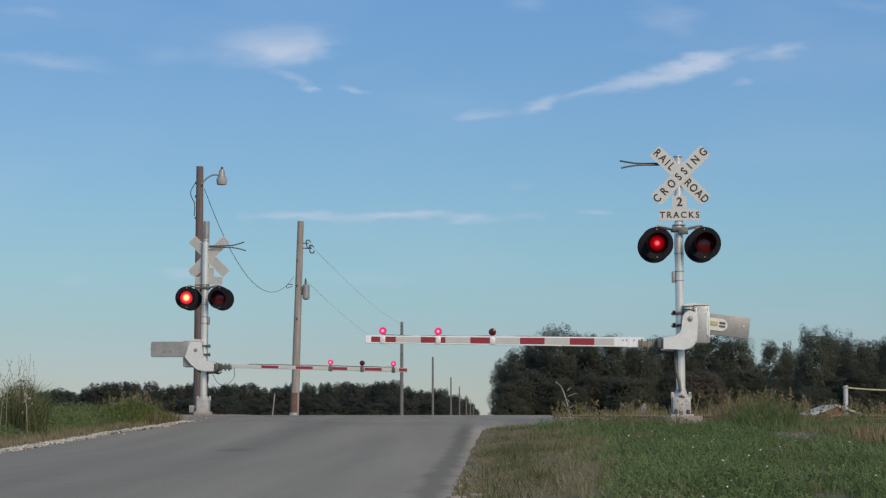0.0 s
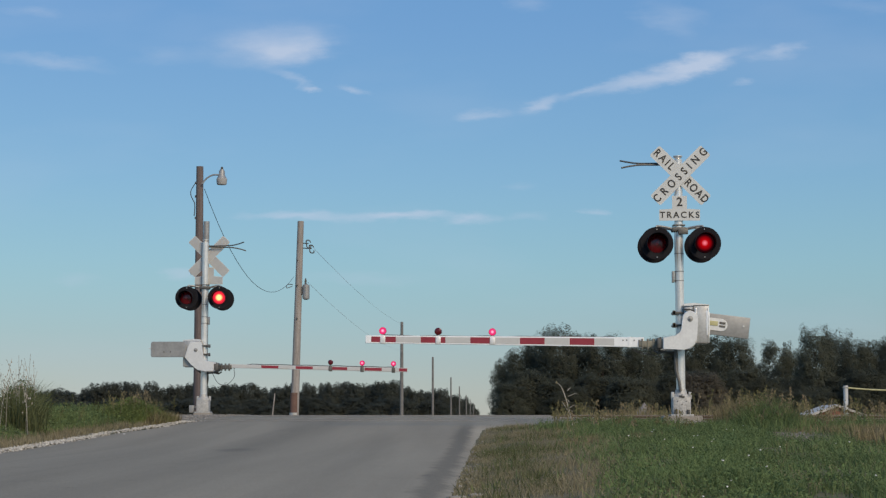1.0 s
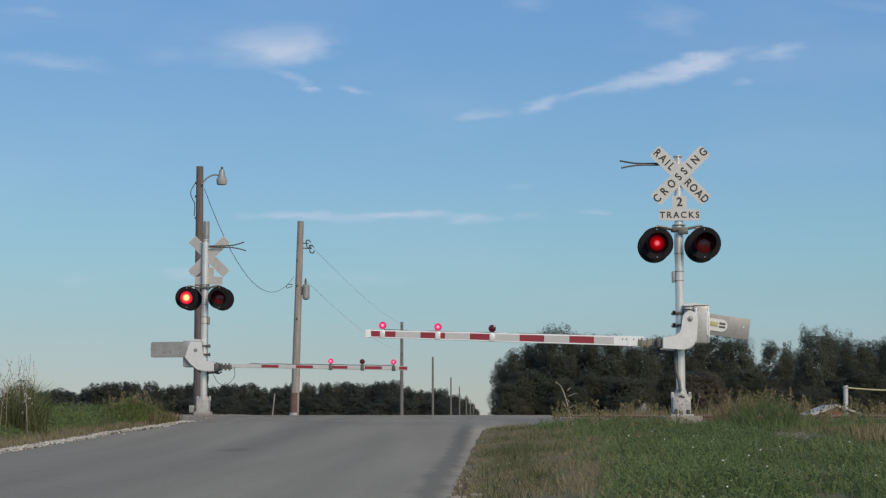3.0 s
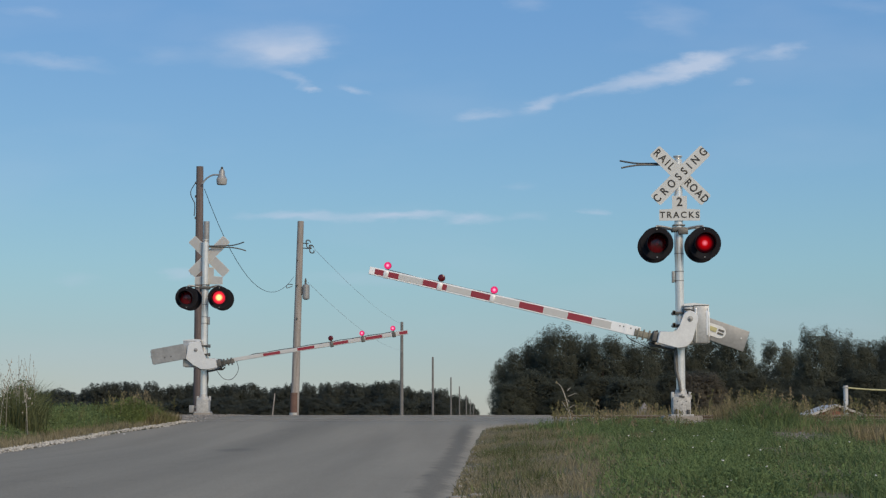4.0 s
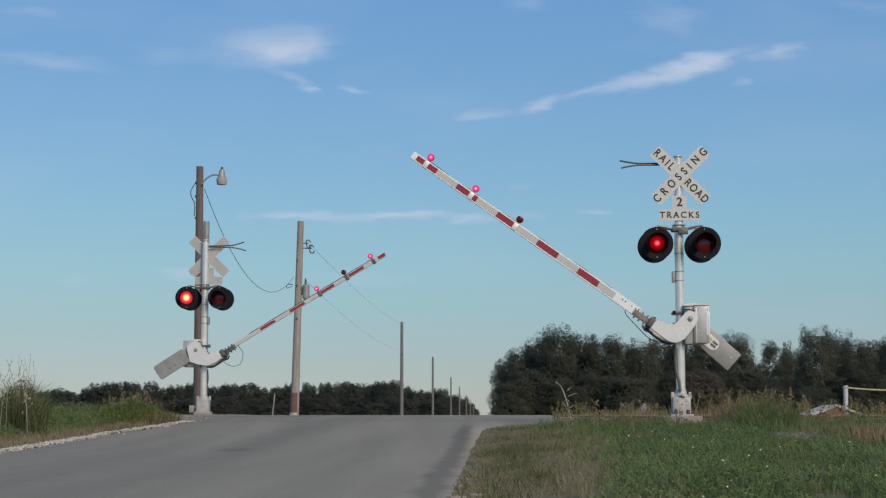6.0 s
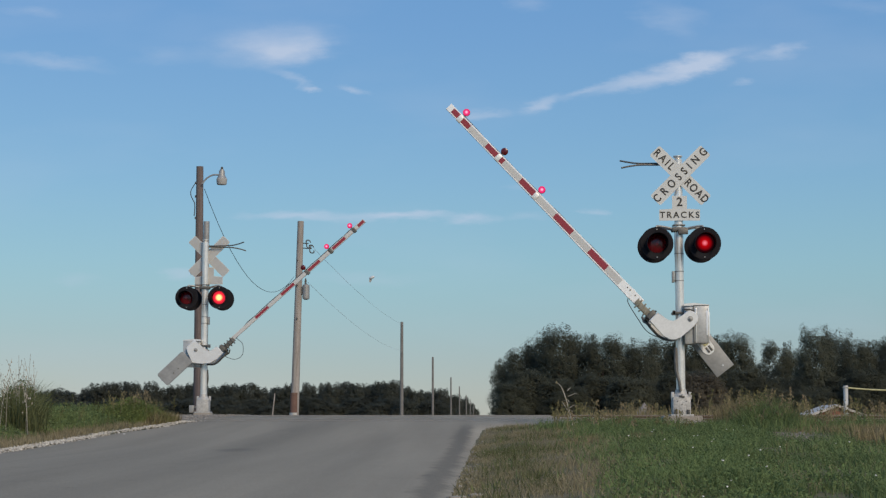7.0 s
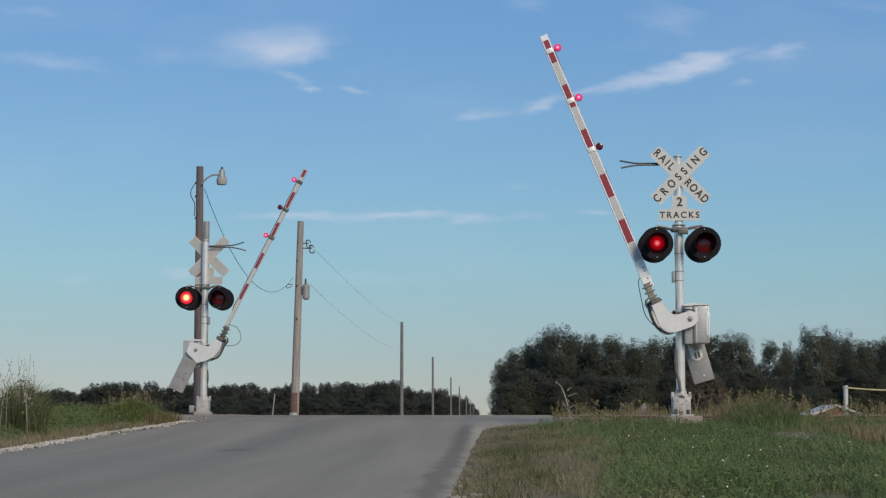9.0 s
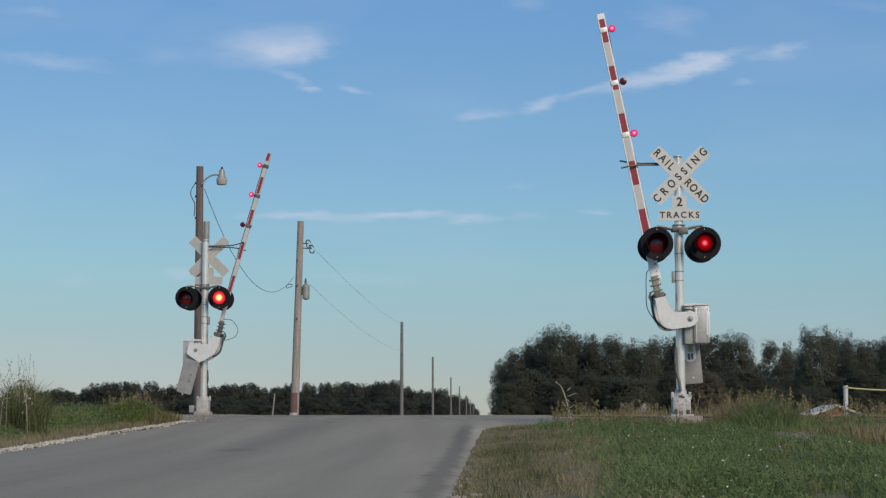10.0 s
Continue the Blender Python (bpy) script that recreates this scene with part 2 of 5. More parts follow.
DULL = material("dark_steel", (0.16, 0.155, 0.145), 0.55, 0.5, vary=0.35, scale=9, fine=50, bump=0.1)
CLAMP = material("weathered_clamp", (0.3, 0.29, 0.24), 0.6, 0.3, vary=0.4, scale=12, fine=50, bump=0.15)
BLACK = material("black_enamel", (0.014, 0.0135, 0.018), 0.75, vary=0.3, scale=8, fine=40, bump=0.03, spec=0.2)
CABLE = material("cable_rubber", (0.06, 0.06, 0.065), 0.6, vary=0.2, bump=0)
SHEETING = material("white_sheeting", (0.6, 0.62, 0.62), 0.5, vary=0.07, scale=5, fine=120, bump=0.02)
SIGN_BACK = material("sign_back", (0.5, 0.5, 0.49), 0.5, 0.3, vary=0.12, scale=5, fine=50, bump=0.03)
INK = material("sign_ink", (0.02, 0.02, 0.02), 0.5, vary=0.1, bump=0)
ARM_WHITE = material("arm_white", (0.86, 0.9, 0.94), 0.4, vary=0.06, scale=4, fine=50, bump=0.02)
ARM_GREY = material("arm_reflective_white", (0.54, 0.55, 0.555), 0.45, vary=0.08, scale=5, fine=90, bump=0.02)
ARM_RED = material("arm_reflective_red", (0.29, 0.028, 0.048), 0.45, vary=0.15, scale=5, fine=90, bump=0.02)
LENS = material("red_lens", (0.17, 0.008, 0.014), 0.16, vary=0.25, scale=20, fine=120, bump=0.06)
ARM_LENS = material("dark_red_lens", (0.11, 0.006, 0.012), 0.2, vary=0.25, scale=20, fine=120, bump=0.04)
# pink glint of the unlit lens, put into a plain colour
GLINT = material("lens_glint", (0.42, 0.07, 0.08), 0.25, vary=0.3, scale=30, fine=150, bump=0.1)
CONCRETE = material("concrete", (0.36, 0.33, 0.29), 0.95, vary=0.35, scale=6, fine=50, bump=0.3)
YELLOW = material("yellow_plastic", (0.5, 0.48, 0.26), 0.6, vary=0.15, bump=0.02)
BRICK = material("red_brick", (0.3, 0.115, 0.085), 0.9, vary=0.25, scale=3, fine=20, bump=0.2)
ROOF = material("pale_roof", (0.5, 0.47, 0.44), 0.7, vary=0.15, scale=1.5, fine=12, bump=0.2)
RAIL = material("rusty_rail", (0.13, 0.085, 0.06), 0.6, 0.4, vary=0.4, scale=5, fine=40, bump=0.2)
WORN = material("polished_rail", (0.5, 0.48, 0.45), 0.35, 0.6, vary=0.2, scale=6, fine=40, bump=0.05)
TIE = material("timber_tie", (0.11, 0.09, 0.075), 0.95, vary=0.4, scale=4, fine=30, bump=0.4, per="object")
GLASS_WHITE = material("milky_glass", (0.42, 0.42, 0.42), 0.3, vary=0.08, bump=0)
LED_RED = glow("lit_red_lamp", (1.0, 0.22, 0.28), (0.016, 0.001, 0.0025), 0.95, 0.15, 0.34, 0.06, 0.86, 0.5)
BULB_RED = glow("lit_amber_red_lamp", (1.0, 0.46, 0.15), (0.2, 0.006, 0.012), 2.8, 0.15, 0.6, 0.24)
ARM_LIT = glow("lit_arm_lamp", (1.0, 0.34, 0.45), (0.5, 0.012, 0.06), 1.9, 0.06, 0.5)

for _m, _share in ((LEAF, 0.5), (LEAF_DULL, 0.5), (LEAF_FAR, 0.5), (GRASS, 0.3), (CLOVER, 0.25), (DRY, 0.2), (BRIGHT, 0.35), (CLUMP, 0.3)):
    let_light_through(_m, _share)

# ---- builders ----


def add_box(bm, c, s, turn=None, bevel=0.0):
    g = bmesh.ops.create_cube(bm, size=1.0)["verts"]
    m = Matrix.Translation(c) @ (turn or Matrix()) @ Matrix.Diagonal((*s, 1))
    bmesh.ops.transform(bm, matrix=m, verts=g)
    if bevel:
        es = list({e for v in g for e in v.link_edges})
        bmesh.ops.bevel(bm, geom=es, offset=bevel, segments=2, affect="EDGES", profile=0.6)


def add_tube(bm, pts, r0, r1=None, seg=10, caps=True):
    """Round bar along points, tapering from r0 to r1."""
    r1 = r0 if r1 is None else r1
    pts = [Vector(p) for p in pts]
    if 3 < len(pts) < 7:                      # round off the bends
        ends = [pts[0] * 2 - pts[1]] + pts + [pts[-1] * 2 - pts[-2]]
        fine = []
        for a, b, c, d in zip(ends, ends[1:], ends[2:], ends[3:]):
            for k in range(5):
                q = k / 5
                fine.append(0.5 * ((2 * b) + (c - a) * q + (2 * a - 5 * b + 4 * c - d) * q * q + (3 * b - a - 3 * c + d) * q ** 3))
        pts = fine + [pts[-1]]
    rings = []
    n = len(pts)
    up = None
    for i, p in enumerate(pts):
        d = (pts[min(i + 1, n - 1)] - pts[max(i - 1, 0)]).normalized()
        if up is None:
            up = d.orthogonal().normalized()
        up = (up - d * up.dot(d)).normalized()
        side = d.cross(up)
        r = r0 + (r1 - r0) * i / max(n - 1, 1)
        rings.append([bm.verts.new(p + (up * math.cos(a) + side * math.sin(a)) * r)
                      for a in (2 * math.pi * k / seg for k in range(seg))])
    for a, b in zip(rings, rings[1:]):
        for k in range(seg):
            bm.faces.new((a[k], a[(k + 1) % seg], b[(k + 1) % seg], b[k]))
    if caps:
        bm.faces.new(rings[0][::-1])
        bm.faces.new(rings[-1])


def add_lathe(bm, profile, seg=28, axis="z", at=(0, 0, 0)):
    """Turns (radius, height) pairs about an axis."""
    at = Vector(at)
    rings = []
    for r, h in profile:
        ring = []
        for k in range(seg):
            a = 2 * math.pi * k / seg
            x, y = r * math.cos(a), r * math.sin(a)
            ring.append(bm.verts.new(at + Vector((x, y, h) if axis == "z" else (x, h, y))))
        rings.append(ring)
    for a, b in zip(rings, rings[1:]):
        for k in range(seg):
            bm.faces.new((a[k], a[(k + 1) % seg], b[(k + 1) % seg], b[k]))
    bm.faces.new(rings[0][::-1])
    bm.faces.new(rings[-1])


def add_plate(bm, outline, y0, y1, bevel=0.0):
    """A plate with an outline in x, z between y0 and y1."""
    a = [bm.verts.new((x, y0, z)) for x, z in outline]
    b = [bm.verts.new((x, y1, z)) for x, z in outline]
    fs = [bm.faces.new(a), bm.faces.new(b[::-1])]
    n = len(a)
    for i in range(n):
        bm.faces.new((a[i], b[i], b[(i + 1) % n], a[(i + 1) % n]))
    if bevel:
        bmesh.ops.bevel(bm, geom=[e for f in fs for e in f.edges], offset=bevel, segments=1, affect="EDGES")


def arc(cx, cz, r, a0, a1, n):
    return [(cx + r * math.cos(radians(a0 + (a1 - a0) * i / n)), cz + r * math.sin(radians(a0 + (a1 - a0) * i / n))) for i in range(n + 1)]


def mesh_of(name, bm, mat, smooth=True):
    bmesh.ops.recalc_face_normals(bm, faces=bm.faces)
    me = bpy.data.meshes.new(name)
    bm.to_mesh(me)
    bm.free()
    me.materials.append(mat)
    if smooth:
        for p in me.polygons:
            p.use_smooth = True
        me.set_sharp_from_angle(angle=radians(35))
    return me


def part(name, bm, mat, parent=None, label="", smooth=True):
    ob = new(name, mesh_of(name, bm, mat, smooth))
    ob.parent = parent
    return tagged(ob, label)


def thing(name, m, label, category, group="", kind=""):
    ob = new(name)
    ob.empty_display_size = 0.2
    ob.matrix_basis = m
    return tagged(ob, label, category, group, kind)


def raw_mesh(name, verts, faces, mat, smooth=False):
    me = bpy.data.meshes.new(name)
    me.from_pydata(verts, [], faces)
    me.materials.append(mat)
    if smooth:
        for p in me.polygons:
            p.use_smooth = True
    return me


def lettering(text, size, parent, m, name="lettering", mat=None, spacing=1.0):
    """Words as thin raised letters."""
    cu = bpy.data.curves.new(name, "FONT")
    cu.body, cu.size, cu.align_x, cu.align_y = text, size, "CENTER", "CENTER"
    cu.extrude, cu.space_character, cu.offset = 0.0015, spacing, size * 0.02
    tmp = bpy.data.objects.new(name, cu)
    scene.collection.objects.link(tmp)
    me = bpy.data.meshes.new_from_object(tmp.evaluated_get(bpy.context.evaluated_depsgraph_get()))
    bpy.data.objects.remove(tmp)
    me.materials.clear()
    me.materials.append(mat or INK)
    ob = new(name, me)
    ob.parent = parent
    ob.matrix_basis = m
    return ob


# ---- ground, road, tracks ----
ROAD_Y = [-40, 0, 10, 15, 21, 25, 28, 30.2, 32, 34, 36.3, 38.5, 41, 46, 60, 100, 200, 4000]
ROAD_Z = [-1.1, -1.0, -0.72, -0.62, -0.53, -0.4, -0.27, -0.16, -0.1, -0.06, 0.0, 0.01, 0.0, -0.12, -0.55, -1.3, -1.5, -1.5]


def road_z(y):
    return float(np.mean(np.interp([y - 1.6, y - 0.8, y, y + 0.8, y + 1.6], ROAD_Y, ROAD_Z)))


def road_left(y):
    return float(np.interp(y, [-40, 10, 20, 24, 27, 28.3, 31, 31.8, 36, 44, 60, 4000], [-6.0, -6.0, -6.02, -6.03, -5.95, -5.7, -5.5, -6.9, -8.0, -8.1, -6.2, -6.2]))


def road_right(y):
    return float(np.interp(y, [-40, 8, 14, 22, 28, 29.8, 31, 41, 50, 4000], [-0.4, -0.3, -0.29, -0.27, -0.12, 0.4, 1.5, 1.6, 0.6, 0.6]))


def ground_z(x, y):
    """Height of the ground sheet: below the road, gently raised verges beside it."""
    z = road_z(y)
    if x > road_right(y):
        d = x - road_right(y)
        near = float(np.interp(y, [6, 10, 16, 22, 26, 29], [0.06, 0.1, 0.16, 0.17, 0.1, 0.0]))
        z += near * min(1.0, d / 1.6) if y < 29 else 0.0
        if y < 28:
            z += 0.05 * min(1.0, max(0.0, d - 2.5) / 3)
    elif x < road_left(y):
        d = road_left(y) - x
        near = float(np.interp(y, [6, 18, 26, 31, 33], [0.0, 0.08, 0.16, 0.1, 0.0]))
        z += near * min(1.0, d / 1.5) if y < 33 else 0.0
    else:
        return z - 0.05
    if (29.5 if x > 0 else 31.9) < y < 40:
        z = min(z, -0.12) - 0.06
    return z + 0.02 * noise.noise((x * 0.7, y * 0.7, 0))


def sheet(name, xs, ys, zf, mat):
    xs, ys = list(xs), list(ys)
    verts = [(x, y, zf(x, y)) for y in ys for x in xs]
    w = len(xs)
    faces = [(j * w + i, j * w + i + 1, (j + 1) * w + i + 1, (j + 1) * w + i) for j in range(len(ys) - 1) for i in range(w - 1)]
    return new(name, raw_mesh(name, verts, faces, mat, True))


def ground():
    xs = [-4000, -1200, -400, -150, -60, -30] + list(np.arange(-18, 18.01, 0.4)) + [30, 60, 150, 400, 1200, 4000]
    ys = [-400, -100, -40, -15, 0] + list(np.arange(4, 46, 0.5)) + [50, 60, 80, 100, 150, 200, 400, 1000, 4000]
    ob = sheet("ground", xs, ys, ground_z, EARTH)
    tagged(ob, "flat farmland with dry earth and verges beside the road", "ground", kind="structure")


def road():
    ys = [-40, -20, 0, 5] + list(np.arange(8, 46, 0.5)) + [50, 55, 60, 70, 80, 100, 130, 160, 200, 300, 600, 1200]
    cols = 25
    verts, faces = [], []
    for y in ys:
        l, r = road_left(y), road_right(y)
        for i in range(cols):
            k = i / (cols - 1)
            rag = 0.05 * noise.noise((y * 1.7, i, 3)) if i in (0, cols - 1) else 0.0
            crown = 0.035 * (1 - (2 * k - 1) ** 2) * min(1.0, max(0.0, 30 - y) / 6)
            edge = -0.03 if i in (0, cols - 1) else 0.0
            verts.append((l + (r - l) * k + rag, y, road_z(y) + crown + edge))
    for j in range(len(ys) - 1):
        for i in range(cols - 1):
            a = j * cols + i
            faces.append((a, a + 1, a + cols + 1, a + cols))
    ob = new("road", raw_mesh("road", verts, faces, ASPHALT, True))
    tagged(ob, "worn grey two-lane asphalt road rising to the crossing", "road", kind="structure")


def stones(name, places, r0, r1, mat, label, category):
    """Loose stones as one mass."""
    base = [(1, 0, 0), (-1, 0, 0), (0, 1, 0), (0, -1, 0), (0, 0, 1), (0, 0, -1)]
    tri = [(0, 2, 4), (2, 1, 4), (1, 3, 4), (3, 0, 4), (2, 0, 5), (1, 2, 5), (3, 1, 5), (0, 3, 5)]
    rng = random.Random(5)
    verts, faces = [], []
    for x, y, z in places:
        r = rng.uniform(r0, r1)
        m = Euler((rng.uniform(0, 6), rng.uniform(0, 6), rng.uniform(0, 6))).to_matrix()
        s = len(verts)
        for b in base:
            v = m @ Vector((b[0] * rng.uniform(0.6, 1.2), b[1] * rng.uniform(0.6, 1.2), b[2] * rng.uniform(0.5, 1.0)))
            verts.append((x + v.x * r, y + v.y * r, z + r * 0.35 + v.z * r * 0.7))
        faces += [(a + s, b + s, c + s) for a, b, c in tri]
    ob = new(name, raw_mesh(name, verts, faces, mat))
    return tagged(ob, label, category, kind="stuff")


def track(name, y0, z0):
    """One track: ballast bed, ties and two rails, running across the road."""
    t = thing(name, pose(0, y0, z0), "rusty railroad track on grey stone ballast", "railroad track", "tracks at the crossing", "structure")
    for side, (x0, x1) in enumerate(((-60, -8.3), (2.0, 60))):
        bm = bmesh.new()
        add_plate(bm, [(-1.95, -0.45), (-1.5, -0.17), (1.5, -0.17), (1.95, -0.45)], x0, x1)
        bmesh.ops.transform(bm, matrix=Matrix.Rotation(radians(-90), 4, "Z"), verts=bm.verts)
        part("ballast", bm, BALLAST, t, "grey crushed stone")
    for sy in (-0.7525, 0.7525):
        bm = bmesh.new()
        prof = [(-0.07, -0.17), (0.07, -0.17), (0.07, -0.155), (0.012, -0.14), (0.012, -0.045), (0.036, -0.035), (0.036, 0.0), (-0.036, 0.0),
                (-0.036, -0.035), (-0.012, -0.045), (-0.012, -0.14), (-0.07, -0.155)]
        add_plate(bm, prof, -60, 60)
        bmesh.ops.transform(bm, matrix=Matrix.Translation((0, sy, road_z(y0 + sy) - z0 + 0.002)) @ Matrix.Rotation(radians(-90), 4, "Z"), verts=bm.verts)
        part("rail", bm, RAIL, t, "rusty steel rail", smooth=False)
        bm = bmesh.new()
        add_box(bm, (0, sy, road_z(y0 + sy) - z0 + 0.005), (120, 0.05, 0.004))
        part("running_surface", bm, WORN, t, "polished top of the rail", smooth=False)
    bm = bmesh.new()
    add_box(bm, (0, 0, 0), (0.23, 2.6, 0.17), bevel=0.012)
    me = mesh_of("tie", bm, TIE, False)
    for i in range(46):
        x = -20.0 + i * 0.52 if i < 22 else 2.3 + (i - 22) * 0.52
        tie = new("tie", me)
        tie.parent = t
        tie.matrix_basis = pose(x, 0.02 * ((i * 7) % 5 - 2), -0.235, 0, 0, ((i * 13) % 7 - 3) * 0.3)


ground()
road()
track("railroad_track", 32.0, road_z(32.0))
track("railroad_track", 36.3, road_z(36.3))
_r = random.Random(11)
stones("gravel_verge", [(lambda y: (road_left(y) + _r.gauss(-0.09, 0.13), y, road_z(y) - 0.005))(_r.uniform(12, 31.2)) for _ in range(5200)],
       0.008, 0.028, GRAVEL, "strip of pale loose gravel along the road edge", "gravel")
stones("gravel_edge", [(lambda y: (road_right(y) + abs(_r.gauss(0.0, 0.14)), y, road_z(y) - 0.01))(_r.uniform(9, 30)) for _ in range(260)],
       0.008, 0.024, STONE, "pale loose gravel between road and dry grass", "gravel")
stones("foundation_gravel", [(3.02 + _r.gauss(0.1, 0.42), 27.62 + _r.gauss(0, 0.16), -0.27 + 0.1 * _r.random()) for _ in range(700)],
       0.02, 0.05, STONE, "heap of pale stones round the signal's foundation", "gravel")
stones("apron_gravel", [(_r.uniform(-8.4, -5.4), y, road_z(y) + 0.0) for y in (_r.uniform(31.5, 41.5) for _ in range(1500))],
       0.012, 0.03, STONE, "pale gravel apron beside the crossing", "gravel")
stones("shoulder_gravel", [(_r.uniform(0.4, 2.2), y, road_z(y) - 0.02) for y in (_r.uniform(29.2, 34.5) for _ in range(900))],
       0.012, 0.03, STONE, "pale gravel shoulder beside the crossing", "gravel")
stones("ballast_stones", [(_r.uniform(1.7, 9.5), y, -0.3 if y < 30.2 else -0.27) for y in (_r.uniform(29.6, 33.9) for _ in range(2600))],
       0.03, 0.06, STONE, "grey crushed ballast stones beside the rails", "ballast stones")



def flat_stones():
    rng = random.Random(3)
    for x, y in ((-0.24, 11.6), (-0.17, 11.2), (-0.3, 10.9), (-0.1, 11.9)):
        bm = bmesh.new()
        bmesh.ops.create_icosphere(bm, subdivisions=3, radius=1.0)
        for v in bm.verts:
            n = 1 + 0.25 * noise.noise(v.co * 1.6 + Vector((x * 9, y, 0)))
            v.co = Vector((v.co.x * 0.085 * n, v.co.y * 0.06 * n, max(-0.4, min(0.45, v.co.z)) * 0.05 * n))
        ob = part("flat_stone", bm, CONCRETE)
        ob.matrix_basis = pose(x, y, road_z(y) - 0.01, 0, 0, rng.uniform(0, 90))
        tagged(ob, "flat pale stone at the edge of the road", "stone", "flat stones at the road edge")


flat_stones()

# ---- crossing signals ----


def flasher(parent, x, y, z, facing, lit, name="flasher_lamp"):
    """Round black background with hood and red lens; facing -1 looks to -y. Returns the sliding lit bulb."""
    f = facing
    bm = bmesh.new()
    add_lathe(bm, [(0.10, -0.17 * f), (0.145, -0.12 * f), (0.155, -0.012 * f), (0.262, -0.012 * f), (0.268, 0.0), (0.262, 0.01 * f), (0.165, 0.01 * f),
                   (0.155, 0.006 * f)], 40, "y")
    lamp = part(name, bm, BLACK, parent, "black round background with a red lens")
    lamp.matrix_basis = pose(x, y, z)
    bm = bmesh.new()
    n, rows = 26, []
    for k in range(n + 1):
        a = radians(-48 + 276 * k / n)
        long = 0.10 + 0.2 * max(0.0, math.sin(a) * 0.6 + 0.4)
        ring = []
        for r, h in ((0.17, 0.0), (0.172, long), (0.166, long), (0.164, 0.0)):
            ring.append(bm.verts.new((r * math.cos(a), f * h, r * math.sin(a) - 0.12 * h * 0.5)))
        rows.append(ring)
    for p, q in zip(rows, rows[1:]):
        for i in range(4):
            bm.faces.new((p[i], p[(i + 1) % 4], q[(i + 1) % 4], q[i]))
    bm.faces.new(rows[0])
    bm.faces.new(rows[-1][::-1])
    part("hood", bm, BLACK, lamp, "black visor over the lens")
    bm = bmesh.new()
    add_lathe(bm, [(0.153, 0.0), (0.153, 0.012 * f), (0.13, 0.024 * f), (0.08, 0.036 * f), (0.02, 0.04 * f)], 36, "y")
    part("lens", bm, LENS, lamp, "dark red glass lens")
    bm = bmesh.new()
    add_lathe(bm, [(0.15, 0.0), (0.15, 0.02 * f), (0.127, 0.031 * f), (0.078, 0.0405 * f), (0.018, 0.0425 * f)], 36, "y")
    bulb = part("lit_bulb", bm, lit, lamp, "glowing red light")
    # pinkish disc stands for the glint in the middle of the lens
    bm = bmesh.new()
    add_lathe(bm, [(0.034, 0.036 * f), (0.03, 0.0405 * f), (0.012, 0.0435 * f)], 7, "y", (0.004, 0, 0.0))
    part("glint_disc", bm, GLINT, lamp, "small pinkish disc that imitates a glint on the lens")
    for dx, dz in ((0.0, 0.225), (0.0, -0.225)):
        bm = bmesh.new()
        add_lathe(bm, [(0.012, 0.0), (0.012, 0.022 * f), (0.006, 0.026 * f)], 8, "y", (dx, 0, dz))
        part("bolt", bm, STEEL, lamp)
    return bulb


def crossbuck(parent, z, dx):
    """Two crossed blades with their words, facing -y."""
    blades = []
    for k, (tilt, y) in enumerate(((45, -0.085), (-45, -0.098))):
        bm = bmesh.new()
        c = 0.02
        h = 0.585
        add_plate(bm, [(-h + c, -0.1143), (h - c, -0.1143), (h, -0.1143 + c), (h, 0.1143 - c), (h - c, 0.1143), (-h + c, 0.1143),
                       (-h, 0.1143 - c), (-h, -0.1143 + c)], -0.002, 0.002)
        b = part("crossbuck_blade", bm, SHEETING, parent, "white reflective blade with black letters", smooth=False)
        b.matrix_basis = pose(dx, y, z) @ Matrix.Rotation(radians(tilt), 4, "Y")
        bm = bmesh.new()
        add_plate(bm, [(-0.575, -0.105), (0.575, -0.105), (0.575, 0.105), (-0.575, 0.105)], 0.0025, 0.004)
        part("blade_back", bm, SIGN_BACK, b, "bare grey metal back", smooth=False)
        blades.append(b)
    narrow = Matrix.Diagonal((0.84, 1, 1, 1))
    up = Matrix.Rotation(radians(90), 4, "X")
    lettering("RAIL", 0.18, blades[0], Matrix.Translation((-0.37, -0.004, 0)) @ up @ narrow, spacing=1.42)
    lettering("ROAD", 0.18, blades[0], Matrix.Translation((0.365, -0.004, 0)) @ up @ narrow, spacing=1.2)
    lettering("CROSSING", 0.18, blades[1], Matrix.Translation((0.0, -0.004, 0)) @ up @ narrow, spacing=1.85)


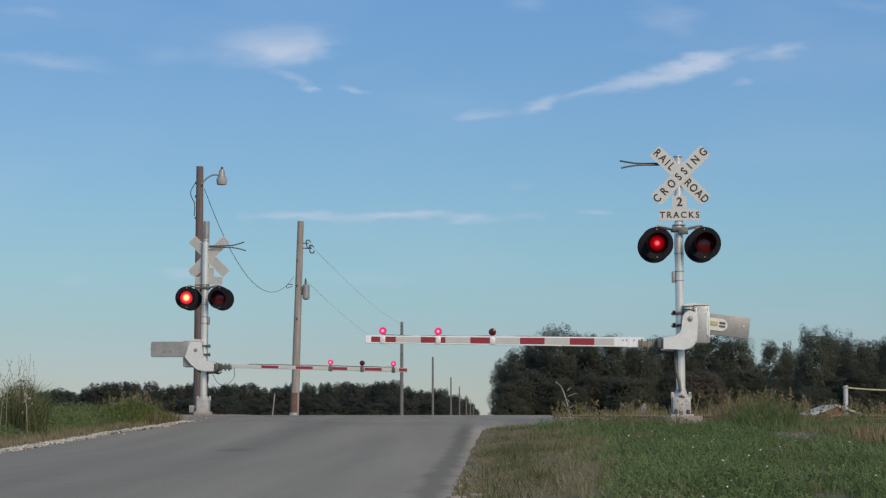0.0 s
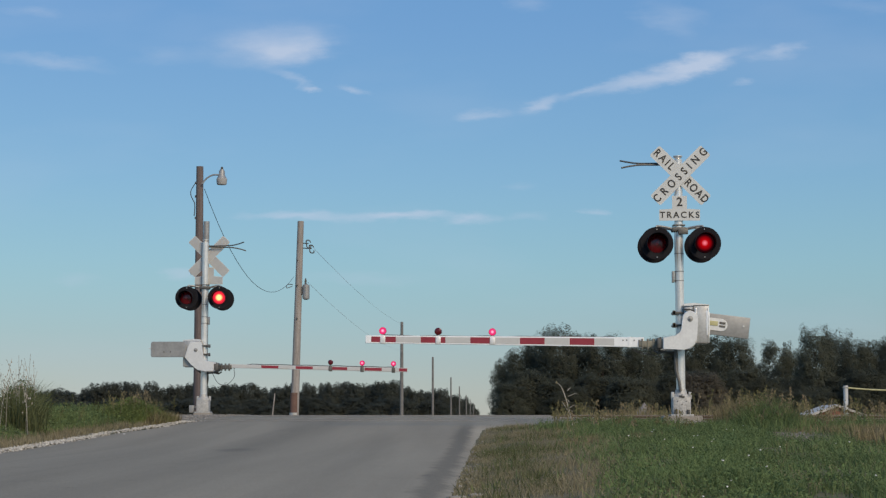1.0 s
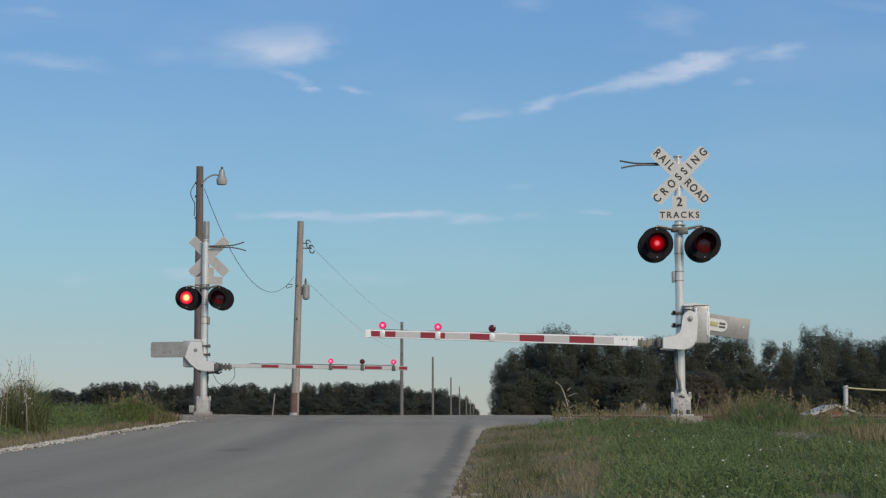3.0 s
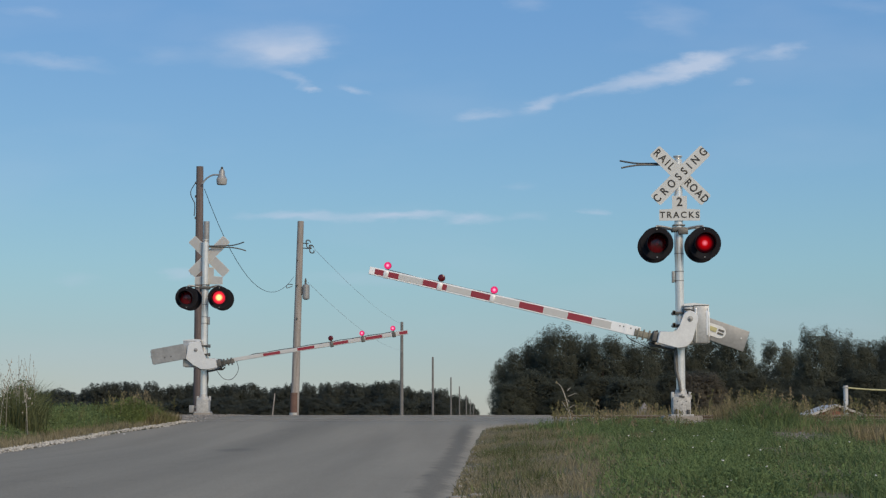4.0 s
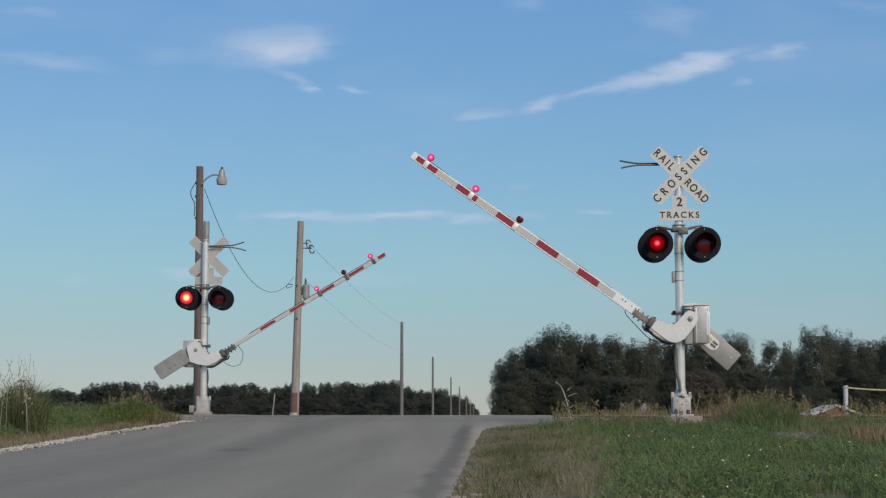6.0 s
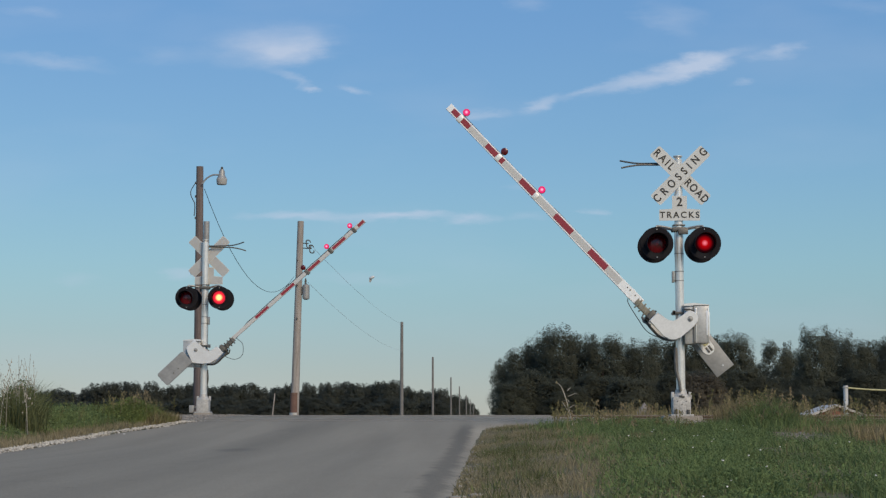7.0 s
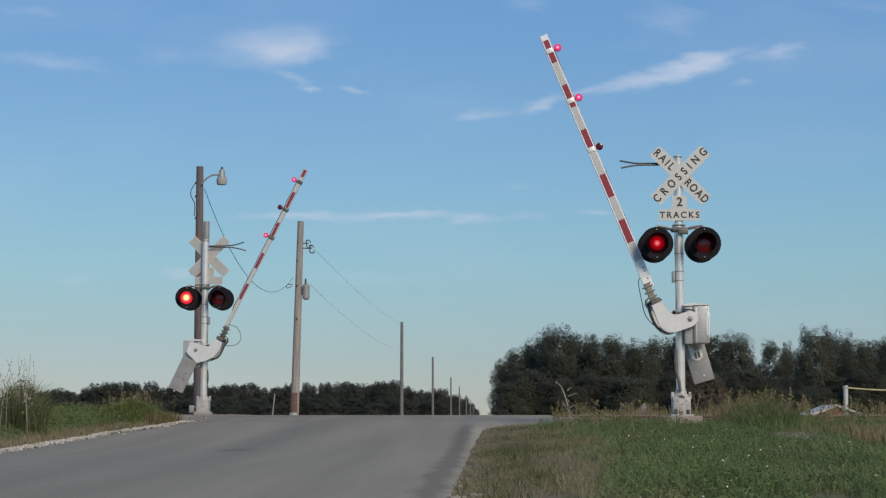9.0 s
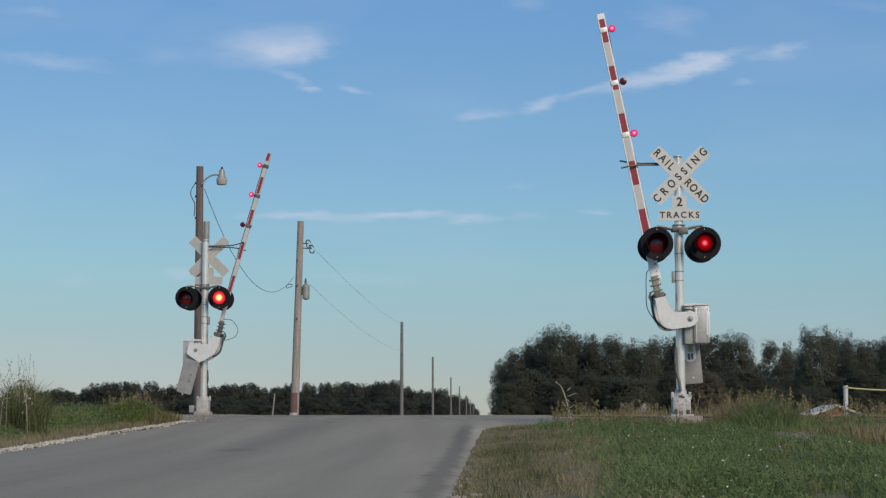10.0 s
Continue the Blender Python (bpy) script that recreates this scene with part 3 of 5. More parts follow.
def crossing_signal(m, label, dz, sign_dz, arm_tip, arm_drop, first_red, lamps_at, view, lit, thin):
    """Flashing signal with a gate, facing -y, its arm towards -x. view: the side of the arm lamps that glows in sight (-1 or 1)."""
    s = thing("crossing_signal", m, label, "crossing signal", "signals at the crossing")
    # concrete and cast base
    bm = bmesh.new()
    wide = 0.4 if thin else 0.62
    add_box(bm, (0, 0, -0.2), (wide, wide, 0.4), bevel=0.02)
    part("foundation", bm, CONCRETE, s, "rough concrete block")
    bm = bmesh.new()
    add_box(bm, (0, 0, 0.015), (0.36, 0.36, 0.03), bevel=0.006)
    add_box(bm, (0, 0, 0.17), (0.29, 0.29, 0.29), bevel=0.03)
    add_lathe(bm, [(0.15, 0.3), (0.14, 0.33), (0.1, 0.36), (0.085, 0.43), (0.065, 0.43)], 20)
    base = part("base", bm, BASE_METAL, s, "silver cast junction base")
    if thin:
        bm = bmesh.new()
        add_box(bm, (0.26, 0.05, 0.09), (0.11, 0.14, 0.17), bevel=0.012)
        add_tube(bm, [(0.24, 0.05, 0.12), (0.1, 0.03, 0.14)], 0.02, seg=8)
        part("conduit_box", bm, STEEL, s, "small grey box beside the base")
    for dx in (-0.14, 0.14):
        bm = bmesh.new()
        add_box(bm, (dx, -0.05, 0.33), (0.05, 0.08, 0.12), bevel=0.015)
        part("lug", bm, BASE_METAL, base)
    for dx, zz in ((-0.07, 0.24), (0.07, 0.24), (0.0, 0.34), (-0.08, 0.1), (0.08, 0.1), (0, 0.19)):
        bm = bmesh.new()
        add_lathe(bm, [(0.009, -0.14), (0.009, -0.157), (0.005, -0.161)], 8, "y", (dx, 0, zz))
        part("bolt", bm, DULL, base)
    for dx in (-0.1, 0.1):
        bm = bmesh.new()
        add_box(bm, (dx, -0.15, 0.065), (0.06, 0.03, 0.07), bevel=0.01)
        add_lathe(bm, [(0.018, 0.03), (0.018, 0.1), (0.012, 0.105)], 8, at=(dx, -0.168, 0))
        part("anchor_nut", bm, DULL, base, "dark anchor nut in the foot")
    bm = bmesh.new()
    add_box(bm, (0, -0.149, 0.315), (0.09, 0.02, 0.025), Matrix.Rotation(radians(12), 4, "Y"), bevel=0.006)
    part("hasp", bm, DULL, base, "dark hasp of the cover")
    # mast
    bm = bmesh.new()
    top = 4.17 + dz + sign_dz * 0.6
    add_lathe(bm, [(0.072, 0.36), (0.072, top), (0.055, top + 0.005)], 24)
    mast = part("mast", bm, ALU, s, "silver painted steel mast")
    for zz, r in ((2.18, 0.075), (2.33, 0.075), (2.62, 0.077)):
        bm = bmesh.new()
        add_lathe(bm, [(r, zz + dz), (r + 0.002, zz + dz + 0.006), (r, zz + dz + 0.015)], 20)
        part("band", bm, STEEL, mast)
    bm = bmesh.new()
    add_lathe(bm, [(0.03, top), (0.045, top + 0.02), (0.075, top + 0.05), (0.075, top + 0.065), (0.03, top + 0.07)], 20)
    part("cap", bm, ALU, mast, "flared metal cap")
    bm = bmesh.new()
    add_box(bm, (-0.1, 0.0, 2.25 + dz), (0.04, 0.1, 0.18), bevel=0.008)
    part("bracket_box", bm, STEEL, s)
    for zz in (1.66, 1.46):
        bm = bmesh.new()
        add_box(bm, (-0.01, 0, zz + dz), (0.2, 0.2, 0.035), bevel=0.008)
        add_lathe(bm, [(0.03, -0.12), (0.03, 0.12)], 8, "y", (-0.1, 0, zz + dz))
        add_box(bm, (-0.105, -0.1, zz + dz), (0.05, 0.04, 0.08), bevel=0.008)
        part("mast_clamp", bm, DULL, s, "dark bolted clamp")
    bm = bmesh.new()
    add_tube(bm, [(-0.075, -0.03, 1.1 + dz), (-0.085, -0.05, 0.9 + dz), (-0.075, -0.06, 0.72), (-0.035, -0.085, 0.55), (-0.02, -0.1, 0.4)], 0.024, seg=8)
    part("conduit", bm, DULL, s, "dark flexible conduit")
    # crossbuck and track plate
    crossbuck(s, 3.9 + dz + sign_dz, -0.07 if thin else 0.03)
    bm = bmesh.new()
    add_box(bm, (0, -0.07, 3.9 + dz + sign_dz), (0.14, 0.03, 0.1), bevel=0.006)
    part("sign_bracket", bm, STEEL, s)
    bm = bmesh.new()
    add_box(bm, (0, -0.066, 3.32 + dz + sign_dz * 0.4), (0.1, 0.03, 0.12), bevel=0.006)
    part("sign_bracket", bm, STEEL, s)
    bm = bmesh.new()
    zt, xt = 3.255 + dz + sign_dz * 0.4, (-0.07 if thin else 0.01)
    add_plate(bm, [(xt - 0.33, zt - 0.095), (xt + 0.33, zt - 0.095), (xt + 0.33, zt + 0.085), (xt + 0.12, zt + 0.1), (xt + 0.12, zt + 0.31), (xt - 0.12, zt + 0.31), (xt - 0.12, zt + 0.1),
                   (xt - 0.33, zt + 0.085)], -0.09, -0.086)
    tp = part("track_plate", bm, SHEETING, s, "white plate that counts the tracks", smooth=False)
    up = Matrix.Rotation(radians(90), 4, "X")
    lettering("2", 0.2, tp, Matrix.Translation((xt, -0.092, zt + 0.205)) @ up)
    lettering("TRACKS", 0.14, tp, Matrix.Translation((xt, -0.092, zt - 0.005)) @ up, spacing=1.36)
    bm = bmesh.new()
    add_plate(bm, [(xt - 0.32, zt - 0.09), (xt + 0.32, zt - 0.09), (xt + 0.32, zt + 0.08), (xt + 0.115, zt + 0.09), (xt + 0.115, zt + 0.3), (xt - 0.115, zt + 0.3), (xt - 0.115, zt + 0.09),
                   (xt - 0.32, zt + 0.08)], -0.0855, -0.084)
    part("plate_back", bm, SIGN_BACK, tp, "bare grey metal back", smooth=False)
    # fork that catches the raised arm
    zf = 4.1 + dz + sign_dz * 0.8
    for k in (-1, 1):
        bm = bmesh.new()
        add_tube(bm, [(-0.02, 0.0, zf + 0.012 * k), (-0.4, 0.02 * k, zf + 0.015 * k), (-0.62, 0.05 * k, zf + 0.02 * k), (-0.78, 0.1 * k, zf + 0.045 * k),
                      (-0.93, 0.17 * k, zf + 0.085 * k)], 0.014, seg=8)
        part("arm_catcher", bm, DULL, s, "bent steel rod")
    # lamp crossarm
    zc = 3.02 + dz
    bm = bmesh.new()
    add_box(bm, (0, 0, zc), (0.24, 0.2, 0.07), bevel=0.02)
    add_box(bm, (0, 0, zc + 0.07), (0.2, 0.16, 0.02), bevel=0.005)
    add_box(bm, (0.06, -0.1, zc - 0.04), (0.16, 0.06, 0.09), bevel=0.015)
    head = part("lamp_bracket", bm, DULL, s, "dark cast bracket for four lamps")
    zl = 2.77 + dz
    bulbs = []
    for sx in (-1, 1):
        for f in (-1, 1):
            bm = bmesh.new()
            add_tube(bm, [(0.08 * sx, 0.06 * f, zc), (0.2 * sx, 0.09 * f, zc + 0.03), (0.33 * sx, 0.13 * f, zc + 0.045), (0.38 * sx, 0.16 * f, zc + 0.02),
                          (0.382 * sx, 0.17 * f, zl + 0.09)], 0.017, seg=8)
            part("pipe", bm, STEEL, head)
            bulb = flasher(s, 0.382 * sx, 0.27 * f, zl, f, lit)
            bulbs.append((sx, f, bulb))
    # gate machine
    px, pz = (0.155 if thin else 0.135), 1.552 + dz
    bm = bmesh.new()
    add_box(bm, (px + 0.19, -0.02, pz - 0.08), (0.25, 0.36, 0.61), bevel=0.025)
    add_box(bm, (px + 0.02, -0.03, pz - 0.09), (0.2, 0.3, 0.62), bevel=0.03)
    mach = part("gate_machine", bm, MACHINE, s, "grey cast aluminium gate machine")
    bm = bmesh.new()
    add_plate(bm, [(px - 0.09, pz + 0.215), (px - 0.08, pz + 0.25), (px + 0.07, pz + 0.262), (px + 0.315, pz + 0.236), (px + 0.318, pz + 0.218)], -0.2, 0.17)
    part("cover", bm, CAST, mach, "hinged cast cover")
    for xx in (0.1, 0.3):
        bm = bmesh.new()
        add_box(bm, (px + xx, -0.205, pz - 0.1), (0.018, 0.02, 0.56), bevel=0.004)
        part("rib", bm, ALU, mach)
    for xx, zz, sx, sz in ((0.065, -0.08, 0.01, 0.6), (0.19, 0.222, 0.25, 0.01), (0.19, -0.382, 0.25, 0.012)):
        bm = bmesh.new()
        add_box(bm, (px + xx, -0.2, pz + zz), (sx, 0.012, sz), bevel=0.002)
        part("seam", bm, DULL, mach, "dark gasket seam")
    bm = bmesh.new()
    add_box(bm, (px + 0.28, -0.204, pz - 0.06), (0.03, 0.012, 0.4), bevel=0.004)
    part("hinge_strip", bm, ARM_WHITE, mach, "bright white hinge strip")
    bm = bmesh.new()
    add_box(bm, (px + 0.318, -0.15, pz - 0.08), (0.012, 0.06, 0.4), bevel=0.004)
    part("hinge", bm, ARM_WHITE, mach)
    bm = bmesh.new()
    add_tube(bm, [(px - 0.09, -0.2, pz + 0.16), (px + 0.0, -0.23, pz + 0.155), (px + 0.07, -0.23, pz + 0.135)], 0.012, seg=6)
    part("latch_rod", bm, DULL, mach)
    # arm, in its own space about the pivot
    gate = gate_arm(s, arm_tip, arm_drop, first_red, lamps_at, view, thin)
    gate.matrix_basis = pose(px, 0, pz)
    return s, gate, bulbs, (px, pz)


def gate_arm(s, tip, drop, first_red, lamps_at, view, thin):
    """Striped arm with elbows, counterweight and three lamps."""
    slope = drop / (abs(tip) - 0.7)
    zc = lambda x: -0.362 - slope * (abs(x) - 0.7)

    def bar(x0, x1, h0, h1, th, mat, name, parent, label=""):
        bm = bmesh.new()
        add_plate(bm, [(x0, zc(x0) - h0 / 2), (x1, zc(x1) - h1 / 2), (x1, zc(x1) + h1 / 2), (x0, zc(x0) + h0 / 2)], -th / 2, th / 2, 0.004)
        return part(name, bm, mat, parent, label, smooth=False)

    ht, hr = (0.125, 0.16) if not thin else (0.1, 0.085)
    hgt = lambda x: hr + (ht - hr) * (abs(x) - 0.7) / (abs(tip) - 0.7)
    gate = bar(tip - (0.0 if thin else 0.08), -0.72, ht, hr, 0.055, ARM_GREY if thin else ARM_WHITE, "gate_arm", s, "white gate arm with red stripes")
    x, red, k = tip + 0.012, True, 0
    while x < -1.25:
        step = first_red if k == 0 else 0.402
        x1 = min(x + step, -1.2)
        bar(x, x1, hgt(x) * 0.74, hgt(x1) * 0.74, 0.061, ARM_RED if red else ARM_GREY, "red_stripe" if red else "white_stripe", gate)
        x, red, k = x1, not red, k + 1
    if not thin:
        bar(-0.98, -0.93, 0.17, 0.17, 0.066, ARM_WHITE, "joint_strap", gate)
    for bx in (-1.06, -1.0, -0.88, -0.8):
        bm = bmesh.new()
        add_lathe(bm, [(0.011, -0.026), (0.011, -0.036), (0.006, -0.039)], 8, "y", (bx, 0, zc(bx) + 0.03))
        part("bolt", bm, DULL, gate)
    # clamp between arm and elbows
    bm = bmesh.new()
    add_box(bm, (-0.66, 0, -0.39), (0.3, 0.1, 0.1), bevel=0.01)
    for xx in (-0.75, -0.66, -0.57):
        add_box(bm, (xx, 0, -0.39), (0.025, 0.13, 0.17), bevel=0.006)
    part("clamp", bm, DULL if thin else CLAMP, gate, "weathered bolted arm clamp")
    bm = bmesh.new()
    add_box(bm, (-0.475, 0, -0.39), (0.1, 0.46, 0.15), bevel=0.015)
    add_box(bm, (-0.5, 0, -0.39), (0.035, 0.3, 0.19), bevel=0.01)
    for yy in (-0.2, -0.08, 0.12):
        add_lathe(bm, [(0.016, -0.33), (0.016, -0.29), (0.009, -0.285)], 8, at=(-0.47, yy, 0))
    add_tube(bm, [(-0.56, -0.05, -0.5), (-0.49, -0.08, -0.54), (-0.36, -0.1, -0.51)], 0.02, seg=6)
    part("yoke", bm, DULL, gate, "dark steel yoke")
    elbow = (arc(0, 0, 0.128, -10, 190, 12) + [(-0.13, -0.15), (-0.16, -0.225), (-0.23, -0.275), (-0.44, -0.295), (-0.44, -0.49), (-0.1, -0.495)]
             + arc(-0.09, -0.3, 0.195, -80, -5, 6))
    if thin:
        elbow = ([(0.15, 0.12)] + arc(0.1, 0.15, 0.05, 10, 90, 3) + [(-0.1, 0.2), (-0.14, 0.17), (-0.16, -0.05), (-0.19, -0.25), (-0.42, -0.27), (-0.42, -0.49),
                 (-0.22, -0.5), (-0.03, -0.46), (0.12, -0.32), (0.27, -0.16)])
    for y0, y1 in ((-0.285, -0.235), (0.205, 0.255)):
        bm = bmesh.new()
        add_plate(bm, elbow, y0, y1, 0.012)
        e = part("elbow", bm, CAST, gate, "curved cast support arm")
        out = y0 if y0 < 0 else y1
        sgn = -1 if y0 < 0 else 1
        bm = bmesh.new()
        add_lathe(bm, [(0.045, out), (0.045, out + 0.008 * sgn), (0.02, out + 0.01 * sgn), (0.02, out + 0.03 * sgn), (0.012, out + 0.034 * sgn)], 14, "y")
        part("pivot_bolt", bm, STEEL, gate)
    bm = bmesh.new()
    add_tube(bm, [(0, -0.25, 0), (0, 0.24, 0)], 0.05, seg=14)
    part("shaft", bm, STEEL, gate)
    # counterweight behind the machine
    tilt = Matrix.Translation((0.13, 0, 0.015)) if thin else Matrix.Rotation(radians(7), 4, "Y")
    bm = bmesh.new()
    if thin:
        add_plate(bm, arc(0.86, 0.13, 0.05, 0, 90, 4) + arc(0.16, 0.13, 0.05, 90, 180, 4) + arc(0.16, -0.13, 0.05, 180, 270, 4) + arc(0.86, -0.13, 0.05, 270, 360, 4), 0.2675, 0.3025, 0.008)
    else:
        add_box(bm, (0.545, 0.285, 0.0), (0.97, 0.035, 0.345), bevel=0.012)
    bmesh.ops.transform(bm, matrix=tilt, verts=bm.verts)
    cw = part("counterweight", bm, STEEL, gate, "grey steel counterweight plate")
    bm = bmesh.new()
    add_plate(bm, [(0.28, -0.1), (0.56, -0.1)] + arc(0.57, 0.0, 0.1, -80, 80, 8) + [(0.56, 0.1), (0.28, 0.1)], 0.255, 0.2665)
    bmesh.ops.transform(bm, matrix=tilt, verts=bm.verts)
    part("slot_plate", bm, CAST, cw, "pale slotted weight bracket")
    bm = bmesh.new()
    add_box(bm, (0.42, 0.25, 0.015), (0.18, 0.012, 0.075), bevel=0.003)
    bmesh.ops.transform(bm, matrix=tilt, verts=bm.verts)
    part("sticker", bm, YELLOW, cw, "pale yellow sticker")
    for dz in (-0.02, 0.035):
        bm = bmesh.new()
        add_box(bm, (0.585, 0.25, dz), (0.1, 0.012, 0.032), bevel=0.003)
        bmesh.ops.transform(bm, matrix=tilt, verts=bm.verts)
        part("weight_bar", bm, DULL, cw)
    for xx, zz in ((0.93, 0.02), (0.6, -0.06), (0.45, -0.06)):
        for sy, y in ((-1, 0.2675), (1, 0.3025)):
            bm = bmesh.new()
            add_lathe(bm, [(0.016, y), (0.014, y + 0.012 * sy)], 8, "y", (xx, 0, zz))
            bmesh.ops.transform(bm, matrix=tilt, verts=bm.verts)
            part("bolt", bm, CAST if xx > 0.9 else DULL, cw)
    # lamps on the arm
    for i, d in enumerate(lamps_at):
        x = tip + d
        z = zc(x)
        bm = bmesh.new()
        add_box(bm, (x, 0, z - 0.01), (0.085, 0.085, 0.12), bevel=0.012)
        add_tube(bm, [(x, 0, z + 0.03), (x, 0, z + 0.1)], 0.018, seg=8)
        part("lamp_mount", bm, CAST if not thin else DULL, gate, "clip that holds the arm lamp")
        if thin:
            bm = bmesh.new()
            ring = [(x - 0.07 + 0.045 * math.cos(a), 0.0, z + 0.0 + 0.045 * math.sin(a)) for a in np.linspace(0, 6.2, 13)]
            add_tube(bm, ring, 0.008, seg=6)
            part("cable_loop", bm, CABLE, gate)
        bm = bmesh.new()
        add_lathe(bm, [(0.03, -0.042), (0.054, -0.034), (0.06, -0.02), (0.062, 0.0), (0.06, 0.02), (0.054, 0.034), (0.03, 0.042)], 20, "y", (x, 0, z + 0.14))
        part("lamp_lens", bm, ARM_LENS, gate, "round red arm lamp")
        bm = bmesh.new()
        add_lathe(bm, [(0.058, -0.006), (0.055, 0.004), (0.035, 0.012), (0.01, 0.014)] if view > 0 else [(0.058, 0.006), (0.055, -0.004), (0.035, -0.012), (0.01, -0.014)], 20, "y")
        bulb = part("arm_bulb", bm, ARM_LIT, gate, "glowing red light")
        bulb.matrix_basis = pose(x, 0.036 * view, z + 0.14)
        ARM_BULBS.append((bulb, i, (x, z + 0.14), view))
    # cable along the arm, with a slack loop at the root
    bm = bmesh.new()
    top = [(tip + lamps_at[0], -0.0, zc(tip) + 0.075)]
    for xx in np.linspace(tip + lamps_at[0], -1.3, 14)[1:]:
        top.append((xx, 0.0, zc(xx) + hgt(xx) / 2 + (0.012 if thin else 0.002) + 0.006 * math.sin(xx * 9)))
    if thin:
        top += [(-1.0, 0.0, -0.36), (-0.85, -0.02, -0.42)]
    add_tube(bm, top, 0.009 if thin else 0.006, seg=6)
    part("cable", bm, CABLE, gate, "thin dark cable")
    bm = bmesh.new()
    add_tube(bm, [(-0.93, 0.0, -0.45), (-0.86, 0.02, -0.5), (-0.6, 0.03, -0.56), (-0.32, 0.05, -0.6), (-0.05, 0.06, -0.5)] if not thin else
             [(-0.86, 0.0, -0.42), (-0.87, 0.02, -0.62), (-0.7, 0.03, -0.8), (-0.5, 0.05, -0.76), (-0.36, 0.06, -0.52)], 0.007, seg=6)
    part("slack_cable", bm, CABLE, gate)
    # dark tube added where the rear elbow shows dark past the front one
    bm = bmesh.new()
    add_tube(bm, [(-0.5, 0.0, -0.5), (-0.3, 0.0, -0.525), (-0.08, 0.0, -0.51), (0.07, 0.0, -0.38)], 0.022, seg=8)
    part("added_tube", bm, DULL, gate, "dark tube added under the support arms")
    return gate


ARM_BULBS = []
NEAR = crossing_signal(pose(3.02, 28.0, -0.064), "silver railroad crossing signal with striped gate arm and flashing red lamps",
                       0.0, 0.0, -5.15, -0.055, 0.402, (0.2, 1.1, 1.98), -1, LED_RED, False)
FAR = crossing_signal(pose(-6.76, 40.2, 0.075, 0, 0, 180), "silver crossing signal seen from behind, with a thin striped arm",
                      -0.1, -0.13, -4.92, 0.1, 0.19, (0.33, 1.06, 1.8), 1, BULB_RED, True)

# ---- utility poles and wires ----


def utility_pole(x, y, base, top, r, label, lean=0.0, mat=None):
    p = thing("utility_pole", pose(x, y, base), label, "utility pole", "poles along the road")
    bm = bmesh.new()
    h = top - base
    add_tube(bm, [(lean * k / 8, 0, h * k / 8) for k in range(9)], r, r * 0.72, 16)
    part("shaft", bm, mat or POLE_WOOD, p, "weathered round wooden shaft")
    return p


def catenary(a, b, sag, n=18):
    a, b = Vector(a), Vector(b)
    return [tuple(a.lerp(b, i / n) - Vector((0, 0, sag * 4 * (i / n) * (1 - i / n)))) for i in range(n + 1)]


